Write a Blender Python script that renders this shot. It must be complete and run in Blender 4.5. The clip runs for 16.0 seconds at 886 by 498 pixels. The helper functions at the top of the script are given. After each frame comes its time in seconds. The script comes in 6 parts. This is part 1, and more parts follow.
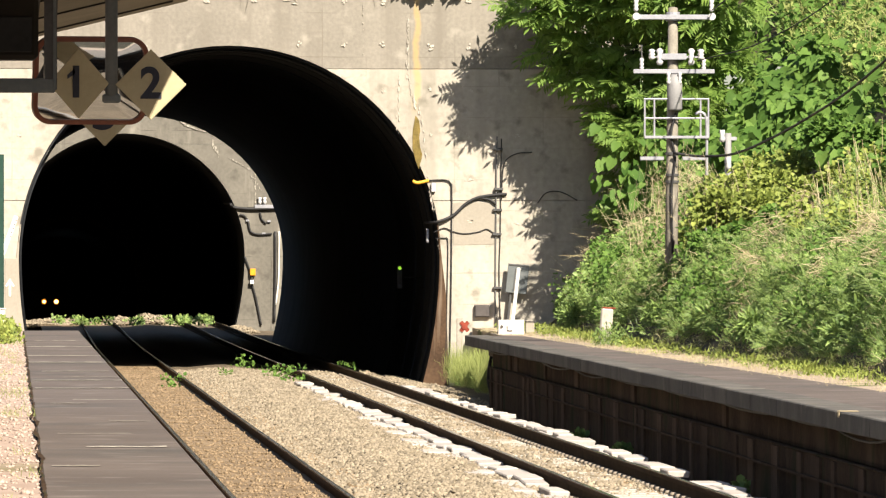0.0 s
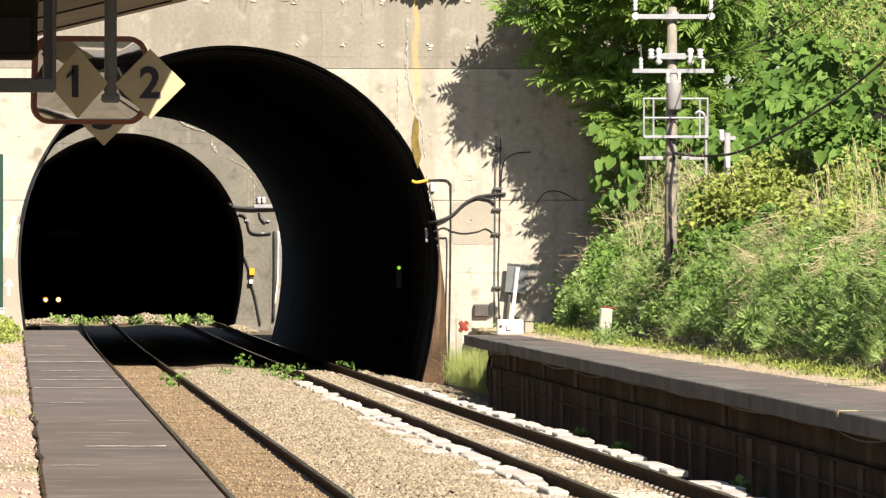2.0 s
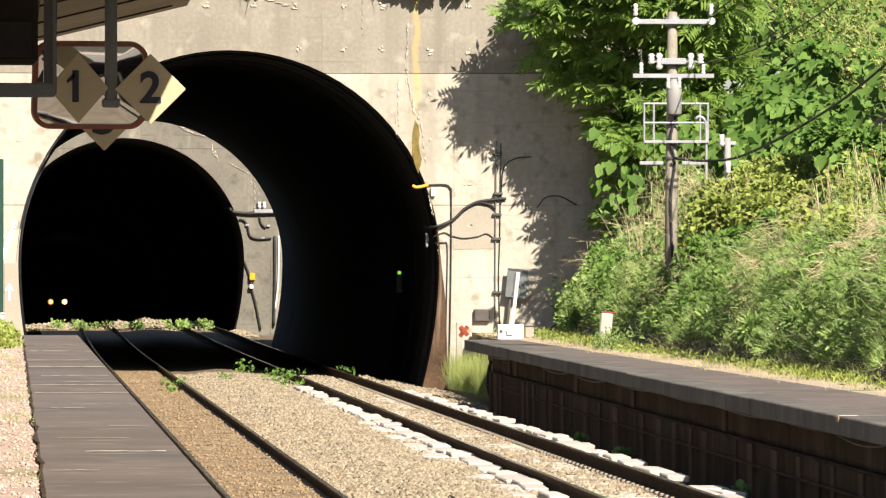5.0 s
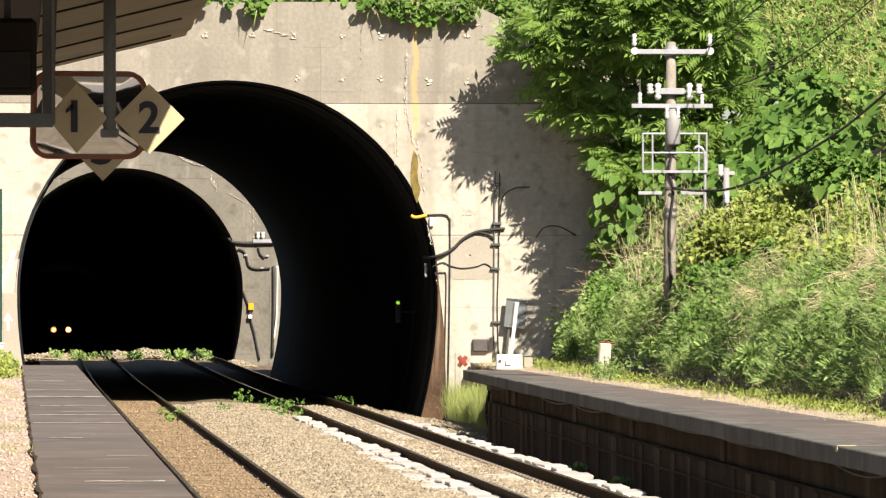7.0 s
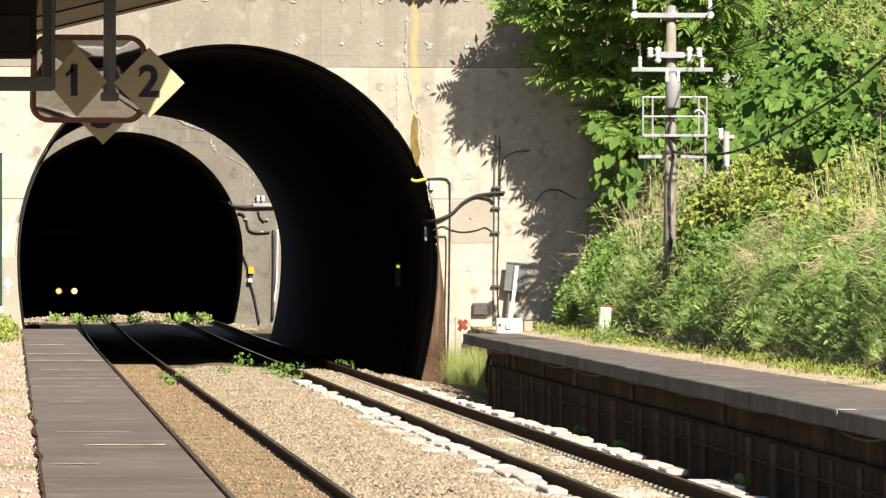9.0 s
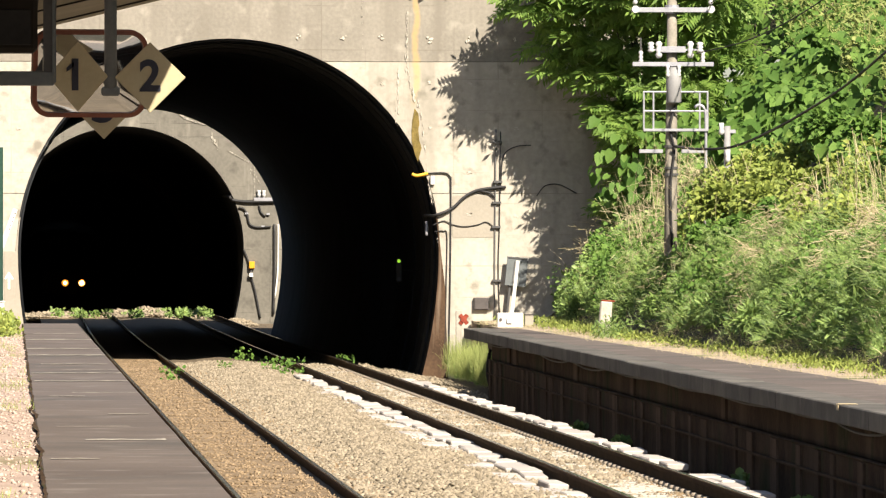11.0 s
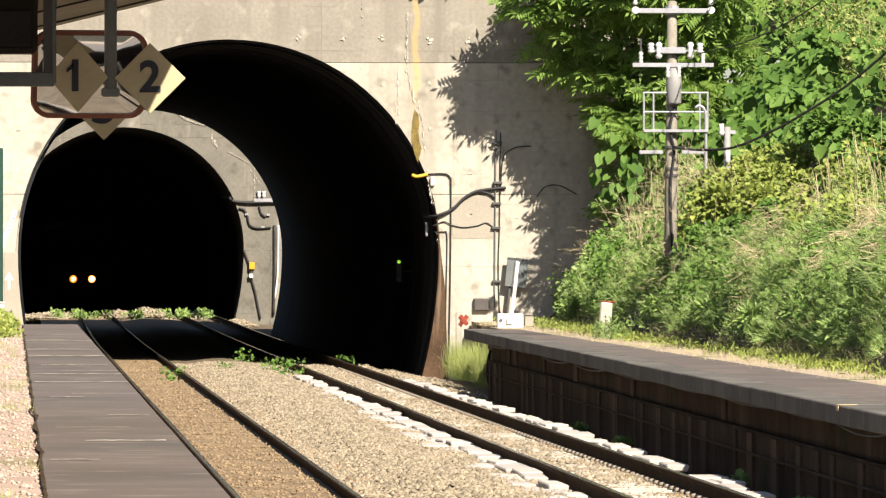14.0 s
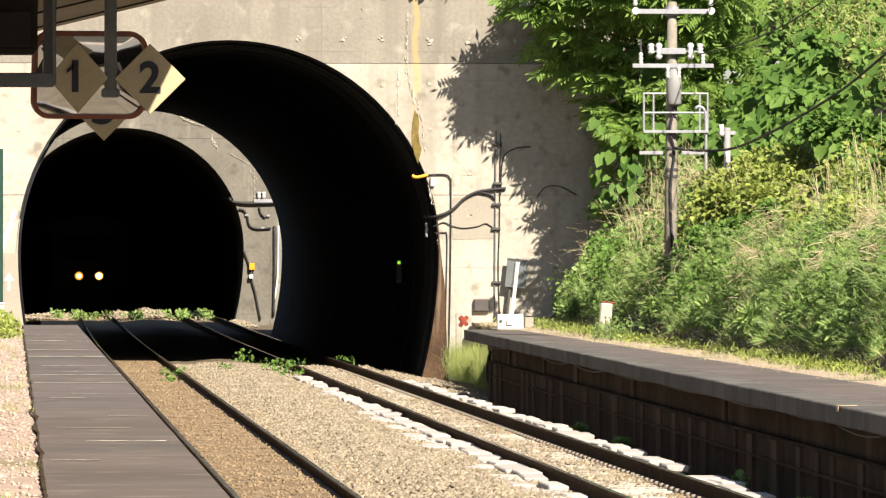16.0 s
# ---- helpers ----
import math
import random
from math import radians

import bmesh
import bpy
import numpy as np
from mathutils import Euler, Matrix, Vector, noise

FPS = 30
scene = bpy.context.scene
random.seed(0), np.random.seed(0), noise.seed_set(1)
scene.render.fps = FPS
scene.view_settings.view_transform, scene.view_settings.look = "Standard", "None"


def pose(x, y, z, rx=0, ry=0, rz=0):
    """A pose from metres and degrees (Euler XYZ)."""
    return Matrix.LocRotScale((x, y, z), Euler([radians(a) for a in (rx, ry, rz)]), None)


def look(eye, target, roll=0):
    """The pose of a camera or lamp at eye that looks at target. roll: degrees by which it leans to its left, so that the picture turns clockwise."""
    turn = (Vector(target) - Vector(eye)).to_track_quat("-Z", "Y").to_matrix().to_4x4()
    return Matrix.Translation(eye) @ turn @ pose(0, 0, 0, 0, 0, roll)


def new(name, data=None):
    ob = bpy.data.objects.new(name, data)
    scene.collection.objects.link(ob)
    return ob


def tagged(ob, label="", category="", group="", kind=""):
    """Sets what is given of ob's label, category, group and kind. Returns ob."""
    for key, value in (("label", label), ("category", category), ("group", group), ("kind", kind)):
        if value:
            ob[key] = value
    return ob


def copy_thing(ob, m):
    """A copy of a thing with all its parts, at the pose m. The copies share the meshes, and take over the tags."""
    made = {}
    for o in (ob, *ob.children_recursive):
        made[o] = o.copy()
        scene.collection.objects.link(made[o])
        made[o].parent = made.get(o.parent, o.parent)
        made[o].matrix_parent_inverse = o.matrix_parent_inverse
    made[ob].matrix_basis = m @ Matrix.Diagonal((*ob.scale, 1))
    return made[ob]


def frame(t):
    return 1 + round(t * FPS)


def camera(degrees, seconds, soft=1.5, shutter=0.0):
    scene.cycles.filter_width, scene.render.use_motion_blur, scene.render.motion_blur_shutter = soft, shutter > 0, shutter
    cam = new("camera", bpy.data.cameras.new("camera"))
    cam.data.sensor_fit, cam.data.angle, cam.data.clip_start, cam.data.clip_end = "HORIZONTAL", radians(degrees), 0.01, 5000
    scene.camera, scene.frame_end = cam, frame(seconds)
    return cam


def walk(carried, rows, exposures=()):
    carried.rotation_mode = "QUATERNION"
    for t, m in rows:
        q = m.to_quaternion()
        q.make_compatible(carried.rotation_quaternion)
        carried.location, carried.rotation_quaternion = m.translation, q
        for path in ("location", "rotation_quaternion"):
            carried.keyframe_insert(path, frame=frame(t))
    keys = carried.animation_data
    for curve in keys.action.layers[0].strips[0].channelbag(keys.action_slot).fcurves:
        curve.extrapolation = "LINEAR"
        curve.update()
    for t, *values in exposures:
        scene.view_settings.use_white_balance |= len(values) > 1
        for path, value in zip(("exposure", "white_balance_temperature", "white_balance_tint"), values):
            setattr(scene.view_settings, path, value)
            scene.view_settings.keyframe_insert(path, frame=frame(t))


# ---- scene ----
# ---- camera: a tripod on the platform, tilted and steadied now and then ----
FOCAL = 13800.0
LENS = 2 * math.degrees(math.atan(784 / FOCAL))
EYE_Z = 2.15
cam = camera(LENS, 16.0, soft=1.3)


def aim(dx, dy):
    return pose(0, 0, EYE_Z, 90 + math.degrees(math.atan((5 + dy) / FOCAL)), 0, -math.degrees(math.atan((762 - dx) / FOCAL)))


TILTS = [(0, 1.5, 9.8), (0.5, -2.5, 10.3), (1, 1.2, 9.5), (1.5, 1.3, 9.2), (2, 0, 9.2), (2.5, 0.2, 12), (3, 0.6, 12.3), (3.5, 0.6, 13.4),
         (4.75, 0.6, 17.5), (6, 0.8, 24.9), (6.5, -3, 65.8), (7, -1.7, 71), (7.5, -3, 71.8), (8, -2.9, 76.4), (8.5, -3.6, 64.3), (8.7, -1.6, 42.5), (9, -1.6, 6.8), (9.2, -1.6, -13.3),
         (9.5, -1.2, -23), (10.2, -0.6, -13), (11.3, 0, -1.6), (11.5, 0, -1.5), (12, 0, -1.5), (12.5, 0, -1.4), (13, 0, -1.5), (13.5, 0.3, -1.5), (14, 0, -1.3), (14.5, -0.5, 0),
         (15, -0.4, 0.4), (15.5, 0, 0), (16, 0, 0)]
walk(cam, [(t, aim(dx, dy)) for t, dx, dy in TILTS])

# ---- light: a clear afternoon, sun behind the camera and to its right ----
SUN_EL, SUN_AZ = 40.0, 24.3
world = bpy.data.worlds.new("sky")
scene.world = world
world.use_nodes = True
sky = world.node_tree.nodes.new("ShaderNodeTexSky")
sky.sky_type, sky.sun_disc = "NISHITA", False
sky.sun_elevation, sky.sun_rotation = radians(SUN_EL), radians(180 - SUN_AZ)
world.node_tree.nodes["Background"].inputs["Strength"].default_value = 0.063
world.node_tree.links.new(sky.outputs[0], world.node_tree.nodes["Background"].inputs["Color"])
sun = new("sun", bpy.data.lights.new("sun", "SUN"))
sun.data.energy, sun.data.angle, sun.data.color = 6.0, radians(0.5), (1.0, 0.89, 0.735)
SUN_POS = Vector((math.sin(radians(SUN_AZ)) * math.cos(radians(SUN_EL)), -math.cos(radians(SUN_AZ)) * math.cos(radians(SUN_EL)), math.sin(radians(SUN_EL))))
sun.matrix_world = look(SUN_POS * 50, (0, 0, 0))
scene.view_settings.exposure = 1.0


# ---- materials ----
def material(name, dark, light, scale=4.0, rough=0.85, bump=0.3, fine=60.0, metal=0.0, island=0.0, per_object=0.0, streak=None, stain=None, stain_scale=0.6, stain_at=0.55, translucent=0.0, spec=0.3, panels=None, speck=None, stripe=None):
    """Two scales of noise between two colours, optional streaks, stains, per-piece variation and relief."""
    m = bpy.data.materials.new(name)
    m.use_nodes = True
    n, k = m.node_tree.nodes, m.node_tree.links
    b = n["Principled BSDF"]
    tc = n.new("ShaderNodeTexCoord")

    def noise_at(s, detail, stretch=None):
        t = n.new("ShaderNodeTexNoise")
        t.inputs["Scale"].default_value, t.inputs["Detail"].default_value = s, detail
        if stretch:
            mp = n.new("ShaderNodeMapping")
            mp.inputs["Scale"].default_value = stretch
            k.new(tc.outputs["Object"], mp.inputs[0])
            k.new(mp.outputs[0], t.inputs[0])
        else:
            k.new(tc.outputs["Object"], t.inputs[0])
        return t.outputs["Fac"]

    def math_node(op, a, c):
        q = n.new("ShaderNodeMath")
        q.operation = op
        for i, v in enumerate((a, c)):
            if isinstance(v, (int, float)):
                q.inputs[i].default_value = v
            else:
                k.new(v, q.inputs[i])
        return q.outputs[0]

    def mixed(fac, a, c):
        q = n.new("ShaderNodeMix")
        q.data_type = "RGBA"
        k.new(fac, q.inputs["Factor"]) if not isinstance(fac, float) else None
        for i, v in ((6, a), (7, c)):
            if isinstance(v, tuple):
                q.inputs[i].default_value = (*v, 1)
            else:
                k.new(v, q.inputs[i])
        return q.outputs[2]

    def ramp(v, lo, hi):
        r = n.new("ShaderNodeMapRange")
        r.inputs[1].default_value, r.inputs[2].default_value = lo, hi
        k.new(v, r.inputs[0])
        return r.outputs[0]

    big, small = noise_at(scale, 6), noise_at(fine, 4)
    f = math_node("ADD", math_node("MULTIPLY", ramp(big, 0.3, 0.7), 0.6), math_node("MULTIPLY", ramp(small, 0.3, 0.7), 0.4))
    if island:
        g = n.new("ShaderNodeNewGeometry")
        f = math_node("ADD", math_node("MULTIPLY", f, 1 - island), math_node("MULTIPLY", g.outputs["Random Per Island"], island))
    if per_object:
        g = n.new("ShaderNodeObjectInfo")
        f = math_node("ADD", math_node("MULTIPLY", f, 1 - per_object), math_node("MULTIPLY", g.outputs["Random"], per_object))
    col = mixed(f, dark, light)
    if streak:
        colour, stretch, lo, hi = streak
        col = mixed(ramp(noise_at(1.0, 5, stretch), lo, hi), col, colour)
    if stain:
        col = mixed(ramp(noise_at(stain_scale, 7), stain_at, stain_at + 0.12), col, stain)
    if panels:
        # faint formwork lines: x step, z step, colour
        sp = n.new("ShaderNodeSeparateXYZ")
        wob = n.new("ShaderNodeVectorMath")
        wob.operation = "ADD"
        k.new(tc.outputs["Object"], wob.inputs[0])
        nz = n.new("ShaderNodeTexNoise")
        nz.inputs["Scale"].default_value = 1.3
        k.new(tc.outputs["Object"], nz.inputs[0])
        sc = n.new("ShaderNodeVectorMath")
        sc.operation = "SCALE"
        sc.inputs["Scale"].default_value = 0.05
        k.new(nz.outputs["Color"], sc.inputs[0])
        k.new(sc.outputs[0], wob.inputs[1])
        k.new(wob.outputs[0], sp.inputs[0])
        lines = None
        for axis, step in (("X", panels[0]), ("Z", panels[1])):
            away = math_node("ABSOLUTE", math_node("SUBTRACT", math_node("FRACT", math_node("DIVIDE", sp.outputs[axis], step), 0.0), 0.5), 0.0)
            hit = math_node("GREATER_THAN", away, 0.5 - 0.012 / step)
            lines = hit if lines is None else math_node("MAXIMUM", lines, hit)
        broken = math_node("MULTIPLY", lines, ramp(noise_at(0.9, 5), 0.46, 0.62))
        col = mixed(math_node("MULTIPLY", broken, panels[3]), col, panels[2])
    if stripe:
        # a soft stain that runs down from one place: x, half width, colour, lowest z
        so = n.new("ShaderNodeSeparateXYZ")
        k.new(tc.outputs["Object"], so.inputs[0])
        drift = math_node("MULTIPLY", math_node("SUBTRACT", noise_at(1.2, 5), 0.5), 0.35)
        away = math_node("ABSOLUTE", math_node("ADD", math_node("SUBTRACT", so.outputs["X"], stripe[0]), drift), 0.0)
        q = n.new("ShaderNodeMapRange")
        q.inputs[1].default_value, q.inputs[2].default_value = stripe[1], stripe[1] * 0.35
        k.new(away, q.inputs[0])
        runs = math_node("MULTIPLY", q.outputs[0], ramp(so.outputs["Z"], stripe[3], stripe[3] + 0.5))
        col = mixed(math_node("MULTIPLY", runs, math_node("ADD", 0.45, math_node("MULTIPLY", small, 0.7))), col, stripe[2])
    if speck:
        col = mixed(math_node("MULTIPLY", ramp(noise_at(speck[1], 8), 0.56, 0.72), speck[2]), col, speck[0])
    k.new(col, b.inputs["Base Color"])
    b.inputs["Roughness"].default_value, b.inputs["Metallic"].default_value = rough, metal
    b.inputs["Specular IOR Level"].default_value = spec
    if bump:
        bn = n.new("ShaderNodeBump")
        bn.inputs["Strength"].default_value, bn.inputs["Distance"].default_value = bump, 0.01
        k.new(small, bn.inputs["Height"])
        k.new(bn.outputs[0], b.inputs["Normal"])
    if translucent:
        t = n.new("ShaderNodeBsdfTranslucent")
        k.new(col, t.inputs["Color"])
        mx = n.new("ShaderNodeMixShader")
        mx.inputs[0].default_value = translucent
        k.new(b.outputs[0], mx.inputs[1])
        k.new(t.outputs[0], mx.inputs[2])
        k.new(mx.outputs[0], n["Material Output"].inputs[0])
    return m


def glowing(name, colour, strength):
    m = bpy.data.materials.new(name)
    m.use_nodes = True
    b = m.node_tree.nodes["Principled BSDF"]
    b.inputs["Base Color"].default_value = (*colour, 1)
    b.inputs["Emission Color"].default_value, b.inputs["Emission Strength"].default_value = (*colour, 1), strength
    return m


CONCRETE = material("portal concrete", (0.30, 0.277, 0.238), (0.51, 0.47, 0.405), 0.9, 0.9, 0.5, 9, streak=((0.27, 0.25, 0.21), (1.6, 1.6, 0.10), 0.52, 0.75), stain=(0.33, 0.295, 0.24), stain_scale=0.45, stain_at=0.58, panels=(0.88, 0.62, (0.22, 0.195, 0.16), 0.4), speck=((0.20, 0.185, 0.15), 3.0, 0.85), stripe=(8.0, 0.08, (0.45, 0.34, 0.18), 4.9))
CONCRETE_TOP = material("weathered parapet concrete", (0.175, 0.162, 0.138), (0.305, 0.28, 0.24), 0.5, 0.9, 0.35, 14, streak=((0.19, 0.172, 0.145), (2.2, 2.2, 0.12), 0.5, 0.75), panels=(0.88, 0.88, (0.14, 0.125, 0.10), 0.4), speck=((0.43, 0.40, 0.345), 2.5, 0.5), stripe=(8.02, 0.09, (0.40, 0.295, 0.14), 3.0))
CONCRETE_GREY = material("darker grey concrete", (0.11, 0.104, 0.09), (0.20, 0.187, 0.16), 0.6, 0.9, 0.35, 9, streak=((0.30, 0.28, 0.24), (2.0, 2.0, 0.25), 0.58, 0.75), panels=(1.8, 1.1, (0.07, 0.065, 0.055), 0.8), speck=((0.07, 0.066, 0.056), 1.6, 0.7))
PATCH = material("repaired concrete", (0.27, 0.245, 0.205), (0.36, 0.33, 0.28), 1.0, 0.9, 0.3, 20)
# lining colour held near black to stand for the unlit tunnel
DARK_LINING = material("shade-dark tunnel lining", (0.03, 0.034, 0.04), (0.062, 0.066, 0.074), 0.6, 0.95, 0.4, 8, spec=0.1)
TOE = material("brown stained concrete", (0.03, 0.017, 0.010), (0.11, 0.066, 0.038), 1.2, 0.9, 0.5, 18, streak=((0.20, 0.15, 0.11), (9, 9, 0.5), 0.56, 0.75))
YELLOW_STAIN = material("ochre lime stain", (0.44, 0.33, 0.17), (0.50, 0.43, 0.31), 2.4, 0.9, 0.3, 12)
MOSS = material("dry ochre moss", (0.07, 0.055, 0.015), (0.26, 0.19, 0.06), 9, 0.95, 0.8, 40)
LIME = material("white lime crust", (0.36, 0.33, 0.28), (0.56, 0.53, 0.47), 3, 0.9, 0.4, 30)
ASPHALT = material("old platform asphalt", (0.078, 0.063, 0.057), (0.142, 0.118, 0.107), 0.35, 0.9, 0.3, 40, streak=((0.17, 0.155, 0.145), (0.35, 5.0, 1), 0.58, 0.95), stain=(0.085, 0.075, 0.07), stain_scale=0.5, stain_at=0.52, speck=((0.22, 0.195, 0.18), 2.2, 0.5))
KERB = material("platform edge concrete", (0.055, 0.052, 0.05), (0.15, 0.14, 0.125), 0.8, 0.9, 0.4, 25, streak=((0.05, 0.047, 0.042), (2, 1.2, 0.5), 0.5, 0.8), per_object=0.3, speck=((0.19, 0.175, 0.155), 2.0, 0.5))
# rust and green stains over a base darkened for the wall's shaded face
FACING = material("rust stained shade-dark wall", (0.02, 0.014, 0.010), (0.095, 0.062, 0.042), 0.9, 0.95, 0.4, 16, spec=0.03, streak=((0.11, 0.08, 0.058), (1.5, 0.7, 0.28), 0.52, 0.8), stain=(0.025, 0.032, 0.014), stain_scale=0.9, stain_at=0.54, speck=((0.085, 0.06, 0.042), 1.8, 0.8))
PIER = material("rust washed concrete pier", (0.05, 0.034, 0.024), (0.15, 0.105, 0.075), 1.2, 0.95, 0.4, 16, spec=0.03, per_object=0.4, streak=((0.05, 0.03, 0.02), (3, 2, 0.4), 0.5, 0.75))
BALLAST_BED = material("ballast bed", (0.055, 0.042, 0.027), (0.19, 0.15, 0.105), 3, 0.95, 1.0, 38)
STONE = material("ballast stone", (0.10, 0.082, 0.054), (0.40, 0.335, 0.245), 1.2, 0.95, 0.4, 30, island=0.65)
STONE_PALE = material("pale pink gravel", (0.28, 0.21, 0.175), (0.54, 0.43, 0.37), 1.2, 0.95, 0.4, 30, island=0.6)
STONE_BROWN = material("rusty ballast stone", (0.11, 0.075, 0.04), (0.35, 0.26, 0.165), 1.2, 0.95, 0.4, 30, island=0.6)
BROWN_BED = material("rusty track soil", (0.12, 0.083, 0.048), (0.28, 0.205, 0.128), 1.2, 0.95, 0.9, 25)
DIRT = material("dry platform gravel", (0.27, 0.20, 0.165), (0.46, 0.36, 0.305), 0.9, 0.95, 0.9, 22, stain=(0.20, 0.17, 0.10), stain_scale=0.35)
EARTH = material("hillside soil", (0.022, 0.022, 0.010), (0.065, 0.058, 0.028), 0.8, 0.95, 0.8, 12)
DRY_GROUND = material("dry grass ground", (0.25, 0.195, 0.15), (0.44, 0.36, 0.29), 1.5, 0.95, 0.9, 20, stain=(0.10, 0.13, 0.04), stain_scale=0.8)
RAIL = material("rusty rail steel", (0.03, 0.02, 0.012), (0.085, 0.055, 0.032), 2, 0.9, 0.3, 40, spec=0.05)
RAIL_TOP = material("worn rail head", (0.20, 0.185, 0.16), (0.34, 0.32, 0.28), 3, 0.14, 0.03, 30, metal=0.8)
SLEEPER = material("concrete sleeper", (0.26, 0.24, 0.20), (0.44, 0.41, 0.36), 3, 0.9, 0.4, 30, per_object=0.3)
PLANK = material("pale concrete plank", (0.29, 0.26, 0.24), (0.56, 0.515, 0.475), 2.5, 0.9, 0.4, 25, per_object=0.4)
CLIP = material("rail clip steel", (0.17, 0.14, 0.105), (0.32, 0.27, 0.22), 30, 0.7, 0.1, 80)
PALE_STEEL = material("galvanised steel", (0.27, 0.275, 0.31), (0.41, 0.415, 0.45), 6, 0.5, 0.05, 40, metal=0.35)
DARK_STEEL = material("dark painted steel", (0.05, 0.05, 0.052), (0.10, 0.10, 0.10), 4, 0.6, 0.1, 40)
GREY_PAINT = material("grey painted pipe", (0.10, 0.115, 0.12), (0.16, 0.175, 0.18), 5, 0.55, 0.05, 40)
POLE = material("weathered concrete pole", (0.17, 0.155, 0.13), (0.32, 0.295, 0.25), 3, 0.9, 0.4, 30, stain=(0.12, 0.11, 0.08), stain_scale=2.5)
PORCELAIN = material("white porcelain", (0.44, 0.44, 0.46), (0.58, 0.58, 0.58), 8, 0.2, 0.0, 60, spec=0.5)
CABLE = material("black cable rubber", (0.018, 0.018, 0.02), (0.04, 0.04, 0.042), 8, 0.6, 0.1, 60)
GREY_CABLE = material("grey cable sheath", (0.10, 0.10, 0.10), (0.17, 0.165, 0.16), 8, 0.6, 0.1, 60)
YELLOW = material("yellow insulating sleeve", (0.62, 0.32, 0.02), (0.74, 0.43, 0.06), 8, 0.5, 0.0, 60)
ORANGE = material("orange enclosure", (0.65, 0.27, 0.01), (0.78, 0.36, 0.03), 8, 0.5, 0.0, 60)
RED_RUST = material("flaking red paint", (0.16, 0.02, 0.012), (0.31, 0.07, 0.04), 14, 0.8, 0.3, 60)
WHITE = material("weathered white paint", (0.66, 0.64, 0.60), (0.80, 0.79, 0.76), 5, 0.7, 0.1, 40)
GREY_BOX = material("grey box paint", (0.06, 0.052, 0.05), (0.10, 0.09, 0.088), 6, 0.6, 0.1, 40)
GREY_PANEL = material("grey sheet metal", (0.20, 0.20, 0.205), (0.28, 0.28, 0.285), 4, 0.6, 0.1, 40)
BOARD = material("cream enamel board", (0.385, 0.335, 0.21), (0.47, 0.41, 0.265), 6, 0.6, 0.05, 40)
NUMERAL = material("dark blue numeral paint", (0.02, 0.022, 0.035), (0.035, 0.038, 0.055), 8, 0.6, 0.0, 60)
MIRROR_RIM = material("red brown mirror rim", (0.16, 0.055, 0.035), (0.24, 0.09, 0.055), 6, 0.4, 0.05, 40)
CANOPY = material("brown canopy board", (0.17, 0.158, 0.112), (0.27, 0.25, 0.18), 3, 0.8, 0.2, 25, per_object=0.3)
CANOPY_DARK = material("dark canopy timber", (0.008, 0.006, 0.004), (0.02, 0.015, 0.010), 3, 0.8, 0.2, 25)
# body colour darkened so the car sinks into the tunnel's shade
TRAIN_BODY = material("railcar paint in tunnel shade", (0.012, 0.012, 0.014), (0.025, 0.024, 0.026), 2, 0.5, 0.0, 30)
TRAIN_DARK = material("dark underframe", (0.012, 0.012, 0.012), (0.03, 0.03, 0.03), 3, 0.8, 0.1, 30)
GLASS_DARK = material("dark cab glass", (0.01, 0.012, 0.015), (0.02, 0.022, 0.025), 3, 0.6, 0.0, 30, spec=0.05)
GREEN_PAINT = material("dark green paint", (0.01, 0.035, 0.025), (0.02, 0.06, 0.045), 3, 0.5, 0.0, 30)
BARK = material("grey brown bark", (0.03, 0.022, 0.015), (0.085, 0.065, 0.045), 6, 0.95, 0.8, 30)
LEAF_TREE = material("pinnate tree leaf", (0.07, 0.155, 0.028), (0.30, 0.43, 0.10), 0.5, 0.5, 0.0, 5, island=0.6, translucent=0.45, spec=0.25)
LEAF_VINE = material("broad vine leaf", (0.045, 0.11, 0.02), (0.185, 0.305, 0.068), 0.4, 0.6, 0.0, 5, island=0.65, translucent=0.35, spec=0.15)
LEAF_WEED = material("undergrowth leaf", (0.052, 0.115, 0.03), (0.33, 0.45, 0.125), 0.5, 0.5, 0.0, 5, island=0.65, translucent=0.3, spec=0.4)
LEAF_GRASS = material("yellow green meadow grass", (0.14, 0.19, 0.045), (0.42, 0.46, 0.17), 0.35, 0.7, 0.0, 5, island=0.5, translucent=0.3, spec=0.2)
LEAF_LIME = material("fresh yellow-green leaf", (0.115, 0.17, 0.034), (0.37, 0.42, 0.10), 0.5, 0.55, 0.0, 5, island=0.6, translucent=0.3, spec=0.3)
LEAF_DRY = material("dry straw", (0.24, 0.195, 0.105), (0.57, 0.50, 0.325), 0.6, 0.8, 0.0, 5, island=0.6, translucent=0.2, spec=0.2)
# orange emission that imitates the glare round the headlamp lenses
GLARE_GLOW = glowing("warm headlamp glare", (1.0, 0.34, 0.03), 0.6)
LAMP_GLOW = glowing("headlamp glow", (1.0, 0.68, 0.22), 4)
GREEN_GLOW = glowing("green lamp glow", (0.36, 0.80, 0.04), 0.45)
MIRROR = bpy.data.materials.new("mirror glass")
MIRROR.use_nodes = True
MIRROR.node_tree.nodes["Principled BSDF"].inputs["Metallic"].default_value = 1
MIRROR.node_tree.nodes["Principled BSDF"].inputs["Roughness"].default_value = 0.03
MIRROR.node_tree.nodes["Principled BSDF"].inputs["Base Color"].default_value = (0.75, 0.76, 0.77, 1)


